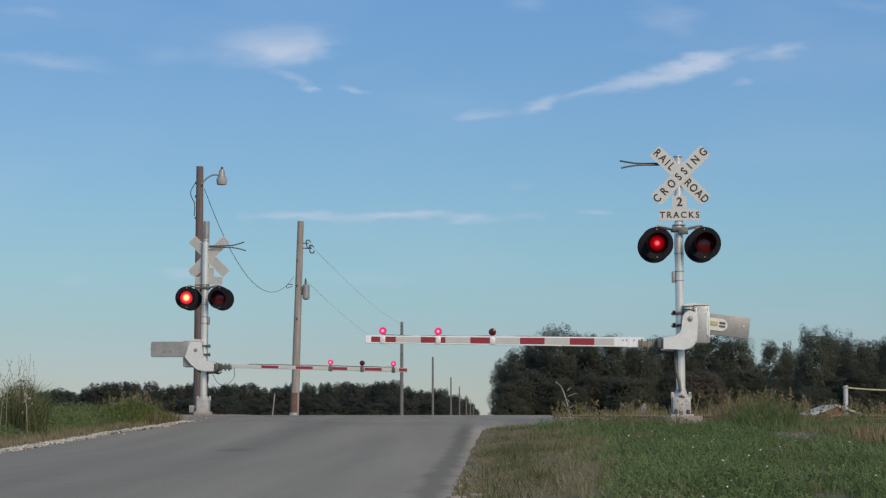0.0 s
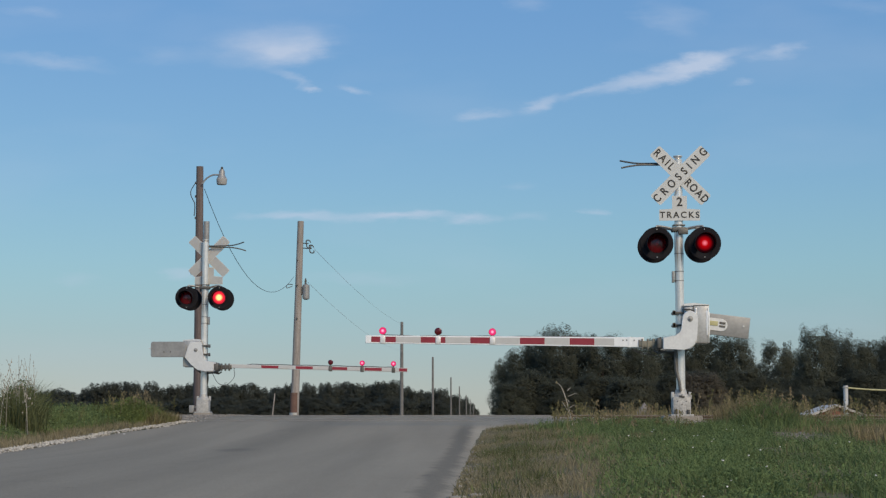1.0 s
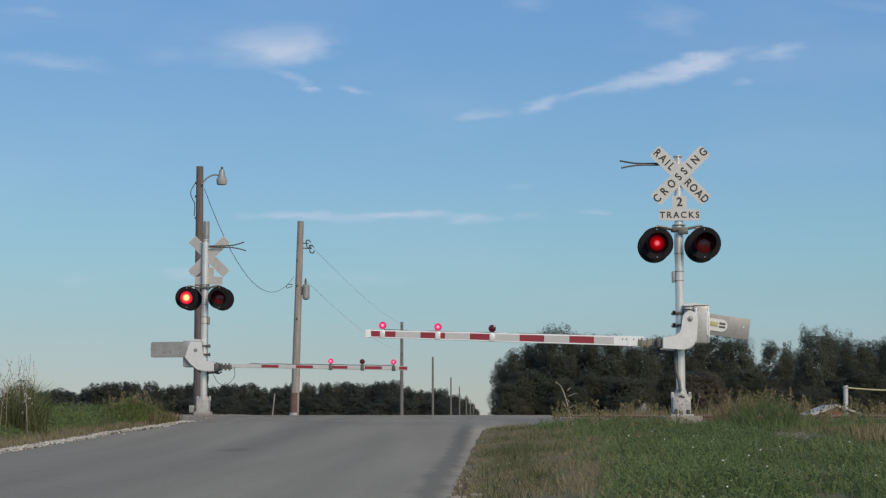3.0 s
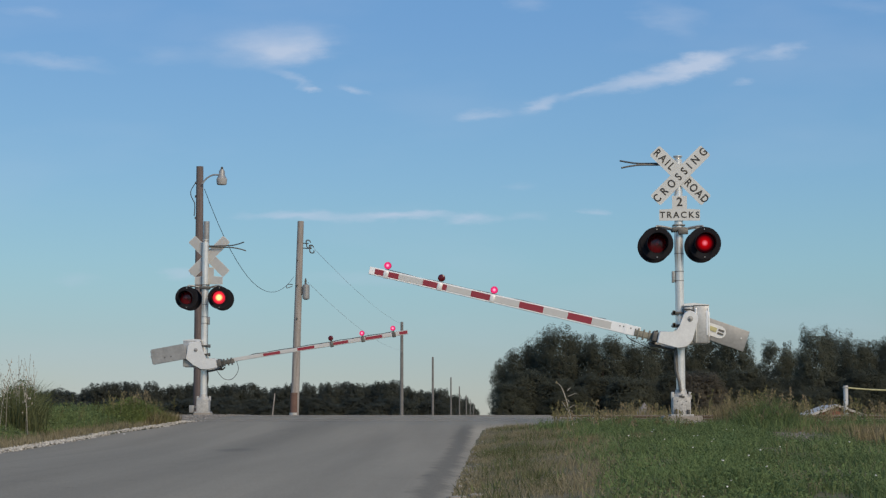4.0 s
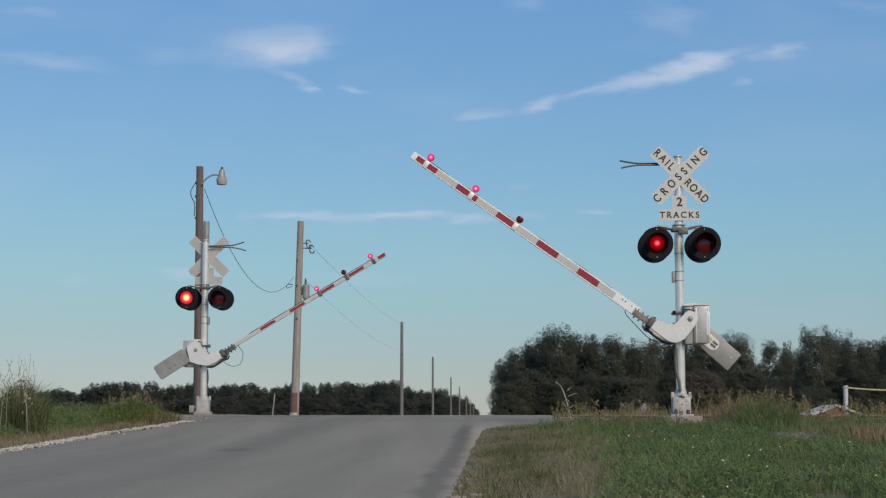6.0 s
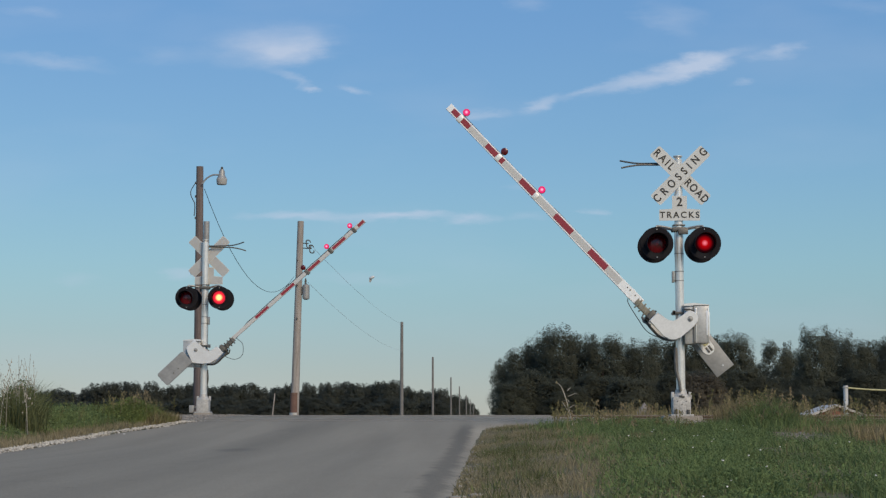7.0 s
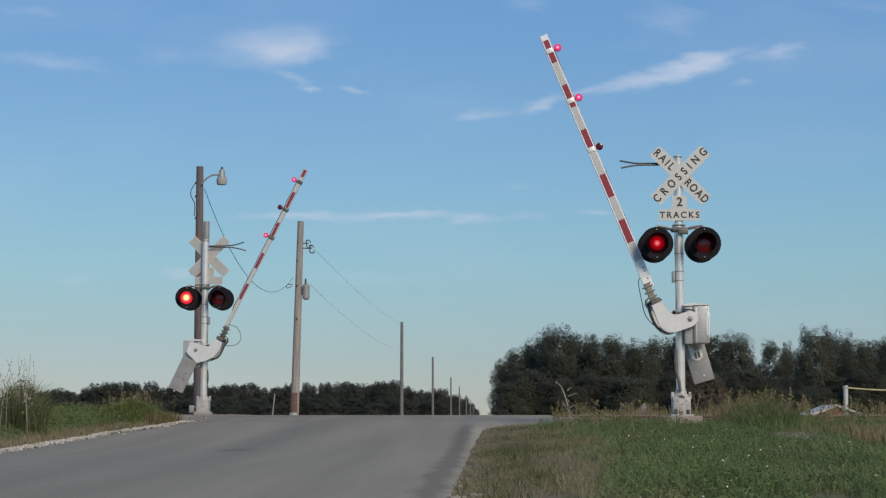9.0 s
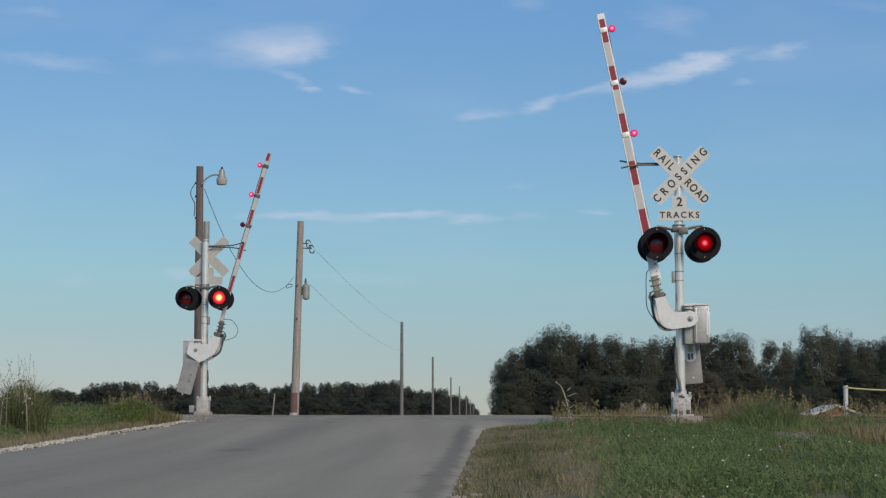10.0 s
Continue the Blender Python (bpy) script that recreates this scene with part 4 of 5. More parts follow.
def poles():
    # pole with the street lamp
    p = utility_pole(-7.45, 43.5, -0.1, 6.37, 0.125, "weathered wooden pole carrying a bracket street lamp", -0.04, POLE_DARK)
    bm = bmesh.new()
    add_tube(bm, [(0.05, 0, 5.98), (0.16, 0, 6.12), (0.32, 0, 6.21), (0.5, 0, 6.21)], 0.022, seg=8)
    lampthing = thing("street_lamp", pose(-7.45, 43.35, -0.08), "grey bracket street lamp mounted on a wooden pole", "street lamp")
    part("bracket", bm, STEEL, lampthing, "bent grey tube")
    bm = bmesh.new()
    add_lathe(bm, [(0.05, 6.35), (0.075, 6.3), (0.08, 6.2), (0.1, 6.17), (0.125, 6.12)], 18, at=(0.55, 0, 0))
    part("housing", bm, STEEL, lampthing, "grey metal lamp head")
    bm = bmesh.new()
    add_lathe(bm, [(0.125, 6.12), (0.14, 6.11), (0.13, 5.99), (0.115, 5.96), (0.08, 5.955)], 18, at=(0.55, 0, 0))
    part("diffuser", bm, GLASS_WHITE, lampthing, "milky glass bowl")
    bm = bmesh.new()
    add_lathe(bm, [(0.03, 6.34), (0.035, 6.4), (0.02, 6.42)], 10, at=(0.55, 0, 0))
    part("photocell", bm, DULL, lampthing)
    bm = bmesh.new()
    add_tube(bm, [(-0.15, 0, 6.05), (-0.26, 0, 5.85), (-0.25, 0, 5.7), (-0.16, 0, 5.5), (-0.17, 0, 5.2)], 0.012, seg=6)
    part("lead_wire", bm, CABLE, p)
    for zz in (6.05, 5.7, 5.15):
        bm = bmesh.new()
        add_box(bm, (-0.12, 0, zz), (0.07, 0.06, 0.06), bevel=0.01)
        part("insulator", bm, DULL, p)
    # grey riser beside it, standing behind the signal
    bm = bmesh.new()
    add_tube(bm, [(0, 0, 0), (0, 0, 4.73)], 0.075, seg=16)
    riser = part("steel_riser", bm, STEEL, None, "")
    riser.matrix_basis = pose(-6.98, 41.6, 0.0)
    tagged(riser, "plain grey steel post standing behind the signal", "post")
    # pole with the transformer
    p = utility_pole(-7.5, 65.0, -0.6, 7.5, 0.165, "weathered wooden pole with a small transformer and insulators", 0.19)
    bm = bmesh.new()
    add_tube(bm, [(0, 0, 0.35), (0.02, 0, 1.6)], 0.168, 0.166, 16)
    part("stained_foot", bm, POLE_FOOT, p, "dark reddish stain on the foot")
    bm = bmesh.new()
    add_tube(bm, [(0, 0, 0.3), (0, 0, 0.85)], 0.172, seg=16)
    part("foot_band", bm, SIGN_BACK, p, "pale band at the foot")
    bm = bmesh.new()
    add_lathe(bm, [(0.06, 5.1), (0.13, 5.14), (0.135, 5.2), (0.135, 5.6), (0.13, 5.66), (0.05, 5.7)], 18, at=(0.42, -0.05, 0))
    part("transformer", bm, STEEL, p, "grey transformer can")
    bm = bmesh.new()
    add_lathe(bm, [(0.03, 5.68), (0.045, 5.72), (0.03, 5.76), (0.045, 5.8), (0.02, 5.92)], 10, at=(0.4, -0.05, 0))
    part("bushing", bm, DULL, p)
    bm = bmesh.new()
    add_box(bm, (0.25, -0.05, 5.45), (0.2, 0.06, 0.3))
    part("hanger", bm, DULL, p)
    for xx, zz in ((0.5, 7.22), (0.62, 7.03)):
        bm = bmesh.new()
        ring = [(xx + 0.08 * math.copysign(abs(math.cos(a)) ** 0.5, math.cos(a)) - 0.03 * math.sin(a), -0.05, zz + 0.15 * math.copysign(abs(math.sin(a)) ** 0.6, math.sin(a)))
                for a in np.linspace(0.2, 6.1, 18)]
        add_tube(bm, ring, 0.022, seg=6)
        part("fuse_cutout", bm, DULL, p, "dark fuse bracket")
        bm = bmesh.new()
        add_tube(bm, [(0.18, 0, zz + 0.05), (xx, -0.05, zz + 0.02)], 0.02, seg=6)
        part("cutout_arm", bm, DULL, p)
    bm = bmesh.new()
    add_tube(bm, [(-0.1, -0.05, 5.62), (-0.3, -0.1, 5.55), (-0.28, -0.1, 5.68), (-0.08, -0.05, 5.68)], 0.015, seg=6)
    part("wire_hook", bm, DULL, p)
    for zz in (7.3, 6.6, 5.65, 4.4):
        bm = bmesh.new()
        add_lathe(bm, [(0.03, -0.16), (0.03, -0.2), (0.015, -0.21)], 8, "y", (0.1, 0, zz))
        part("bolt", bm, DULL, p)
    # the row that goes on down the road
    rows = [(-7.48, 141, -1.4, 8.18, 0.16), (-7.4, 211, -1.5, 8.05, 0.16), (-7.25, 295, -1.5, 7.86, 0.16), (-7.22, 367, -1.5, 7.9, 0.16),
            (-7.17, 455, -1.5, 7.63, 0.17), (-7.15, 530, -1.5, 7.55, 0.17), (-7.1, 610, -1.5, 7.5, 0.17)]
    for x, y, b, t, r in rows:
        utility_pole(x, y, b, t, r, "plain weathered wooden pole beside the road", 0.0, POLE_GREY)
    # wires
    spans = [((-7.35, 43.4, 5.78), (-7.53, 64.8, 5.37), 1.43, 0.008), ((-6.8, 65, 6.46), (-7.4, 141, 7.95), 0.35, 0.006), ((-7.02, 65, 5.17), (-7.4, 141, 5.8), 0.5, 0.006)]
    for a, b, sag, r in spans:
        bm = bmesh.new()
        add_tube(bm, catenary(a, b, sag), r, seg=6)
        ob = part("overhead_wire", bm, WIRE if r < 0.007 else CABLE)
        tagged(ob, "thin slack overhead wire between two wooden poles", "wire", "wires between the poles")


poles()

# ---- small things beyond the tracks ----


def brick_shed():
    s = thing("brick_shed", pose(32.8, 170, -1.5), "small red brick building with a pale gabled roof among weeds", "building")
    w, d, e, p = 2.5, 3.5, 2.2, 3.1
    bm = bmesh.new()
    add_plate(bm, [(-w, 0), (w, 0), (w, e), (0, p), (-w, e)], -d, d)
    part("wall", bm, BRICK, s, "red brick gable wall", smooth=False)
    for sx in (-1, 1):
        bm = bmesh.new()
        q = (p - e) / w
        add_plate(bm, [(0, p), (sx * (w + 0.35), e - 0.35 * q), (sx * (w + 0.35), e - 0.35 * q + 0.14), (0, p + 0.14)], -d - 0.3, d + 0.3)
        part("roof_slope", bm, ROOF, s, "pale shingled slope", smooth=False)
    for sx in (-1, 1):
        bm = bmesh.new()
        q = (p - e) / w
        add_plate(bm, [(0, p - 0.1), (sx * (w + 0.35), e - 0.35 * q - 0.1), (sx * (w + 0.35), e - 0.35 * q + 0.1), (0, p + 0.1)], -d - 0.36, -d - 0.31)
        part("verge_board", bm, ROOF, s, "pale painted verge board", smooth=False)
    bm = bmesh.new()
    add_tube(bm, [(-w + 0.3, 0.5, e), (-w + 0.3, 0.5, e + 0.9)], 0.08, seg=8)
    part("vent_pipe", bm, DULL, s)


def marker_post():
    s = thing("marker_post", pose(9.29, 46, -0.35), "white wooden post with a yellow strap tied to it", "post")
    bm = bmesh.new()
    add_tube(bm, [(0, 0, 0), (0.01, 0, 1.18)], 0.062, 0.06, 14)
    part("shaft", bm, ARM_GREY, s, "white painted shaft")
    bm = bmesh.new()
    add_tube(bm, catenary((0.07, 0, 1.12), (2.6, 0.0, 1.1), 0.06, 12), 0.02, seg=8)
    part("strap", bm, YELLOW, s, "slack yellow strap")
    bm = bmesh.new()
    add_box(bm, (0, 0, 1.13), (0.14, 0.14, 0.03), bevel=0.005)
    part("collar", bm, STEEL, s)
    e = thing("marker_post", pose(11.95, 46, -0.35), "white wooden post with a yellow strap tied to it", "post")
    bm = bmesh.new()
    add_tube(bm, [(0, 0, 0), (0.01, 0, 1.18)], 0.062, 0.06, 14)
    part("shaft", bm, ARM_GREY, e)


def stake():
    s = thing("stake", pose(-7.7, 60, -0.62), "thin weathered stake standing before the far trees", "stake")
    bm = bmesh.new()
    add_tube(bm, [(0, 0, 0), (0.03, 0, 0.8), (0.1, 0, 1.5)], 0.03, 0.02, 8)
    part("shaft", bm, POLE_WOOD, s)


def gravel_mound():
    bm = bmesh.new()
    bmesh.ops.create_icosphere(bm, subdivisions=4, radius=1.0)
    for v in bm.verts:
        n = noise.noise(v.co * 2.2) * 0.25 + noise.noise(v.co * 7) * 0.08
        r = math.hypot(v.co.x, v.co.y)
        v.co = Vector((v.co.x * 0.85, v.co.y * 0.85, max(-0.1, (1 - r) * 1.0 + 0.12 * n) if v.co.z > 0 else -0.12))
    ob = part("gravel_mound", bm, BALLAST)
    ob.matrix_basis = pose(5.03, 58, -0.46)
    tagged(ob, "small heap of grey gravel beyond the tracks", "gravel heap")


brick_shed()
marker_post()
stake()
gravel_mound()

# ---- trees ----


def tree_meshes(seed, leaves, size, bushy, mat):
    """A tree one metre high and one metre wide: trunk mesh and crown mesh."""
    rng = random.Random(seed)
    bm = bmesh.new()
    add_tube(bm, [(0, 0, 0), (rng.uniform(-.01, .01), 0, 0.25), (rng.uniform(-.02, .02), rng.uniform(-.02, .02), 0.55), (0, 0, 0.75)], 0.02, 0.005, 8)

    def girth(h):
        low = 0.44 if bushy else 0.3 + 0.45 * h
        return low if h < 0.35 else 0.5 * math.cos((h - 0.35) / 0.62 * 1.35) ** 0.55

    lobes = []
    for i in range(64):                       # rounded boughs over the whole crown
        h = 0.05 + 0.87 * (i + rng.random()) / 64
        a = rng.uniform(0, 6.283)
        rr = girth(h) * math.sqrt(rng.uniform(0.15, 1)) * 0.92
        c = Vector((rr * math.cos(a), rr * math.sin(a), h))
        lobes.append((c, rng.uniform(0.075, 0.135), 1.0))
        if i % 4 == 0:
            z0 = max(0.1, h - rng.uniform(0.12, 0.3))
            add_tube(bm, [(0, 0, z0), (c.x * 0.4, c.y * 0.4, (z0 + h) / 2), tuple(c * 0.8)], 0.008, 0.002, 5)
    for i in range(34):                       # small knobs that break the outline
        h = rng.uniform(0.4, 1.0)
        a = rng.uniform(0, 6.283)
        wide = 0.47 * math.cos(max(0.0, h - 0.35) / 0.66 * 1.3) ** 0.5
        lobes.append((Vector((wide * math.cos(a), wide * math.sin(a), h - 0.02)), rng.uniform(0.03, 0.075), 0.22))
    trunk = mesh_of("trunk", bm, BARK)
    verts, faces = [], []

    def leaf(p, face, s):
        m = face.to_track_quat("Z", "Y").to_matrix() @ Matrix.Rotation(rng.uniform(0, 6), 3, "Z")
        k = len(verts)
        for x, y in ((-1, 0), (0, -0.6), (1, 0), (0, 0.6)):
            q = m @ Vector((x * s, y * s, 0.2 * s * abs(x)))
            verts.append((p.x + q.x * 1.8, p.y + q.y * 1.8, p.z + q.z))
        faces.append((k, k + 1, k + 2, k + 3))

    heart = Vector((0, 0, 0.35))
    for c, r, share in lobes:
        for _ in range(int(leaves * share)):
            d = Vector((rng.gauss(0, 1), rng.gauss(0, 1), rng.gauss(0, 1))).normalized()
            q = d * r * (rng.uniform(0.35, 1.1) ** 0.5 + abs(rng.gauss(0, 0.04)))
            p = c + Vector((q.x * 1.25, q.y * 1.25, q.z * 0.8))
            if p.z < 0.0:
                continue
            outward = (p - heart).normalized()
            leaf(p, outward * 0.9 + d * 0.4 + Vector((rng.gauss(0, 0.2), rng.gauss(0, 0.2), rng.gauss(0, 0.2))), size * rng.uniform(0.6, 1.4))
    for _ in range(leaves * 15):              # inner foliage that closes the crown
        h = rng.uniform(0.02, 0.9)
        a = rng.uniform(0, 6.283)
        rr = girth(h) * math.sqrt(rng.uniform(0.3, 0.97))
        p = Vector((rr * math.cos(a), rr * math.sin(a), h))
        leaf(p, (p - heart).normalized() + Vector((rng.gauss(0, 0.3), rng.gauss(0, 0.3), rng.gauss(0, 0.3))), size * rng.uniform(1.0, 1.9))
    return trunk, raw_mesh("crown", verts, faces, mat)


def plant_trees():
    kinds = [tree_meshes(20 + i, 420, 0.0066, False, LEAF) for i in range(4)]
    bushes = [tree_meshes(40 + i, 340, 0.0085, True, LEAF) for i in range(3)]
    dull = [tree_meshes(45, 380, 0.0085, True, LEAF_DULL)]
    scrub = [tree_meshes(80 + i, 130, 0.0135, True, LEAF_FAR) for i in range(3)]
    slight = [tree_meshes(60 + i, 150, 0.0125, False, LEAF_FAR) for i in range(4)]
    # (x, y, height, width)
    grove = [(1.7, 255, 10.6, 4.8), (4.2, 245, 12.0, 7), (7.3, 262, 14.1, 7.5), (9.2, 240, 14.4, 8), (13.1, 255, 14.1, 8), (15.0, 238, 13.3, 7.5),
             (18.9, 250, 12.8, 7.5), (20.9, 240, 12.7, 6.5), (25.7, 258, 13.7, 8), (27.0, 240, 13.3, 7.5), (31.7, 250, 14.0, 7.5), (33.0, 238, 13.3, 6.5),
             (38.5, 262, 11.0, 3.6), (40.2, 246, 12.9, 6), (45.2, 260, 12.2, 5), (43.7, 236, 14.1, 6), (49.4, 250, 14.1, 7), (50.1, 240, 12.6, 7),
             (55.6, 252, 13.2, 7.5), (55.9, 240, 13.1, 7.5)]
    rng = random.Random(4)
    spots = [(x, y, h * 1.05, w * 1.06, kinds, "broad dark green tree in a dense grove", "trees of the grove") for x, y, h, w in grove]
    # lower growth in front of and under the grove
    for i in range(24):
        spots.append((3.0 + i * 2.3 + rng.uniform(-0.8, 0.8), rng.uniform(222, 234), rng.uniform(5.5, 9.0), rng.uniform(6, 8), bushes, "low dark green tree at the edge of a grove", "trees of the grove"))
    spots.append((25.8, 219, 8.3, 7.5, dull, "low brownish tree before the dark grove", "trees of the grove"))
    rows = []
    tops = ([-166, -142, -132, -116, -98, -82, -72, -58, -46, -36, -26, -14], [13.6, 14.8, 16.2, 15.8, 14, 14.6, 13.6, 15.8, 14.8, 15, 13.2, 12.2])
    x = -180.0
    while x < -16:
        rows.append((x, rng.uniform(585, 625), float(np.interp(x, *tops)) * (rng.uniform(1.0, 1.14) if x > -115 else rng.uniform(0.92, 1.05)), rng.uniform(7, 10.5), slight))
        rows.append((x + 1.5, rng.uniform(640, 680), rng.uniform(13.0, 15.5), rng.uniform(11, 14), scrub))
        rows.append((x + 2.2, rng.uniform(560, 580), rng.uniform(7, 11), rng.uniform(10, 13), scrub))
        x += rng.uniform(3.2, 4.6)
    rows += [(-13.6, 609, 11.9, 4.5, slight), (-12.1, 725, 13.2, 5, slight), (-10.5, 816, 11.9, 5, slight), (-8.8, 861, 9.4, 5, scrub), (-11.5, 640, 9, 6, scrub),
             (3.6, 900, 8, 10, scrub), (-2.5, 1200, 6, 12, scrub)]
    spots += [(x, y, h, w, k, "dark tree in a distant line across the fields", "trees of the far line") for x, y, h, w, k in rows]
    for i, (x, y, h, w, pool, label, group) in enumerate(spots):
        trunk, crown = pool[i % len(pool)]
        t = thing("tree", pose(x, y, -1.55, 0, 0, (i * 67) % 360) @ Matrix.Diagonal((w, w, h, 1)), label, "tree", group)
        for nm, me in (("trunk", trunk), ("crown", crown)):
            ob = new(nm, me)
            ob.parent = t


plant_trees()

# ---- grass and weeds ----


def blades(name, places, h0, h1, wide, mat, label, category, lean=0.35):
    """Tapered bent blades as one mass; places are (x, y, z, scale)."""
    rng = np.random.RandomState(len(places) % 1000)
    n = len(places)
    p = np.array(places, dtype=float)
    h = rng.uniform(h0, h1, n) * p[:, 3]
    a = rng.uniform(0, 2 * np.pi, n)
    b = rng.uniform(0, 2 * np.pi, n)
    k = rng.uniform(0.05, lean, n) * h
    side = np.c_[np.cos(a), np.sin(a), np.zeros(n)] * (wide * rng.uniform(0.6, 1.4, n))[:, None]
    bend = np.c_[np.cos(b), np.sin(b), np.zeros(n)]
    base = p[:, :3] - [0, 0, 0.02]
    mid = base + bend * (k * 0.35)[:, None] + np.c_[np.zeros(n), np.zeros(n), h * 0.55]
    tip = base + bend * k[:, None] + np.c_[np.zeros(n), np.zeros(n), h]
    verts = np.stack([base - side, base + side, mid + side * 0.8, mid - side * 0.8, tip], 1).reshape(-1, 3)
    idx = np.arange(n)[:, None] * 5
    me = bpy.data.meshes.new(name)
    quads, tris = idx + [0, 1, 2, 3], idx + [3, 2, 4]
    loops = np.concatenate([quads, tris], 1).ravel()
    me.vertices.add(n * 5)
    me.vertices.foreach_set("co", verts.ravel())
    me.loops.add(n * 7)
    me.loops.foreach_set("vertex_index", loops)
    me.polygons.add(n * 2)
    starts = (np.arange(n)[:, None] * 7 + [0, 4]).ravel()
    me.polygons.foreach_set("loop_start", starts)
    me.update()
    me.validate()
    me.materials.append(mat)
    ob = new(name, me)
    return tagged(ob, label, category, kind="stuff")


def clumped(x, y, s=1.0):
    return noise.noise((x * 0.9 * s, y * 0.35 * s, 4.0))


def stalks(name, places, h0, h1, mat, label, head=0.4, seeds=26):
    """Tall thin stems with small ragged seed heads, as one mass."""
    rng = random.Random(len(places))
    verts, faces = [], []
    for x, y, z in places:
        h = rng.uniform(h0, h1)
        dx, dy = rng.uniform(-0.22, 0.22) * h, rng.uniform(-0.2, 0.2) * h
        w = 0.0024
        s = len(verts)
        for q in (0, 0.5, 1):
            verts += [(x + dx * q * q - w, y + dy * q * q, z + h * q), (x + dx * q * q + w, y + dy * q * q, z + h * q)]
        faces += [(s, s + 1, s + 3, s + 2), (s + 2, s + 3, s + 5, s + 4)]
        for k in range(seeds):
            q = 1 - head * rng.random()
            side = rng.uniform(0, 6.283)
            r = rng.uniform(0.01, 0.075) * (1.25 - q) * 1.6
            cx, cy, cz = x + dx * q * q + math.cos(side) * r, y + dy * q * q + math.sin(side) * r, z + h * q + rng.uniform(0, 0.03)
            e = rng.uniform(0.004, 0.011)
            a = rng.uniform(0, 3.14)
            s = len(verts)
            verts += [(cx - e * math.cos(a), cy - e * math.sin(a), cz), (cx, cy, cz - e * 1.5), (cx + e * math.cos(a), cy + e * math.sin(a), cz), (cx, cy, cz + e * 2.2)]
            faces.append((s, s + 1, s + 2, s + 3))
    ob = new(name, raw_mesh(name, verts, faces, mat))
    return tagged(ob, label, "weeds", kind="stuff")


def leaves(name, places, s0, s1, mat, label):
    """Small loose leaf blades at all angles, as one mass."""
    rng = np.random.RandomState(len(places) % 997)
    n = len(places)
    p = np.array(places, dtype=float)
    u = rng.normal(size=(n, 3))
    u[:, 2] *= 0.5
    u /= np.linalg.norm(u, axis=1)[:, None]
    v = np.cross(u, rng.normal(size=(n, 3)))
    v /= np.linalg.norm(v, axis=1)[:, None]
    s = rng.uniform(s0, s1, n)[:, None]
    verts = np.stack([p - u * s, p - v * s * 0.5, p + u * s, p + v * s * 0.5], 1).reshape(-1, 3)
    ob = new(name, raw_mesh(name, verts.tolist(), (np.arange(n)[:, None] * 4 + [0, 1, 2, 3]).tolist(), mat))
    return tagged(ob, label, "leaves", kind="stuff")


def thistle():
    """One dry thistle that bends over at its head."""
    t = thing("thistle", pose(1.2, 26.0, -0.3), "tall dry thistle with a drooping pale head on the verge", "thistle")
    bm = bmesh.new()
    add_tube(bm, [(0, 0, 0), (-0.05, 0, 0.25), (-0.12, 0, 0.5), (-0.18, 0, 0.66), (-0.25, 0.0, 0.73)], 0.009, 0.004, 6)
    add_tube(bm, [(-0.05, 0, 0.25), (-0.13, 0.02, 0.38), (-0.17, 0.03, 0.44)], 0.006, 0.003, 6)
    part("stem", bm, PALE, t, "thin bleached stem")
    for x, z in ((-0.255, 0.73), (-0.17, 0.44), (-0.12, 0.5)):
        bm = bmesh.new()
        bmesh.ops.create_icosphere(bm, subdivisions=2, radius=0.018 if x < -0.2 else 0.012)
        for v in bm.verts:
            v.co = v.co * (1 + 0.5 * noise.noise(v.co * 90)) + Vector((x, 0, z))
        part("seed_head", bm, DRY, t, "pale dry seed head")
    for k in range(7):
        h = 0.1 + 0.085 * k
        a = k * 2.4
        bm = bmesh.new()
        add_tube(bm, [(-0.03 - 0.07 * k / 7, 0, h), (-0.03 + 0.06 * math.cos(a), 0.05 * math.sin(a), h + 0.04), (-0.03 + 0.12 * math.cos(a), 0.1 * math.sin(a), h + 0.02)], 0.007, 0.001, 5)
        part("leaf", bm, PALE, t)


def on_slope(x, y):
    """The thinly grown stony strip below the track bed."""
    return y > 18 and abs(x - (0.1 * y + 1.55)) < 0.34


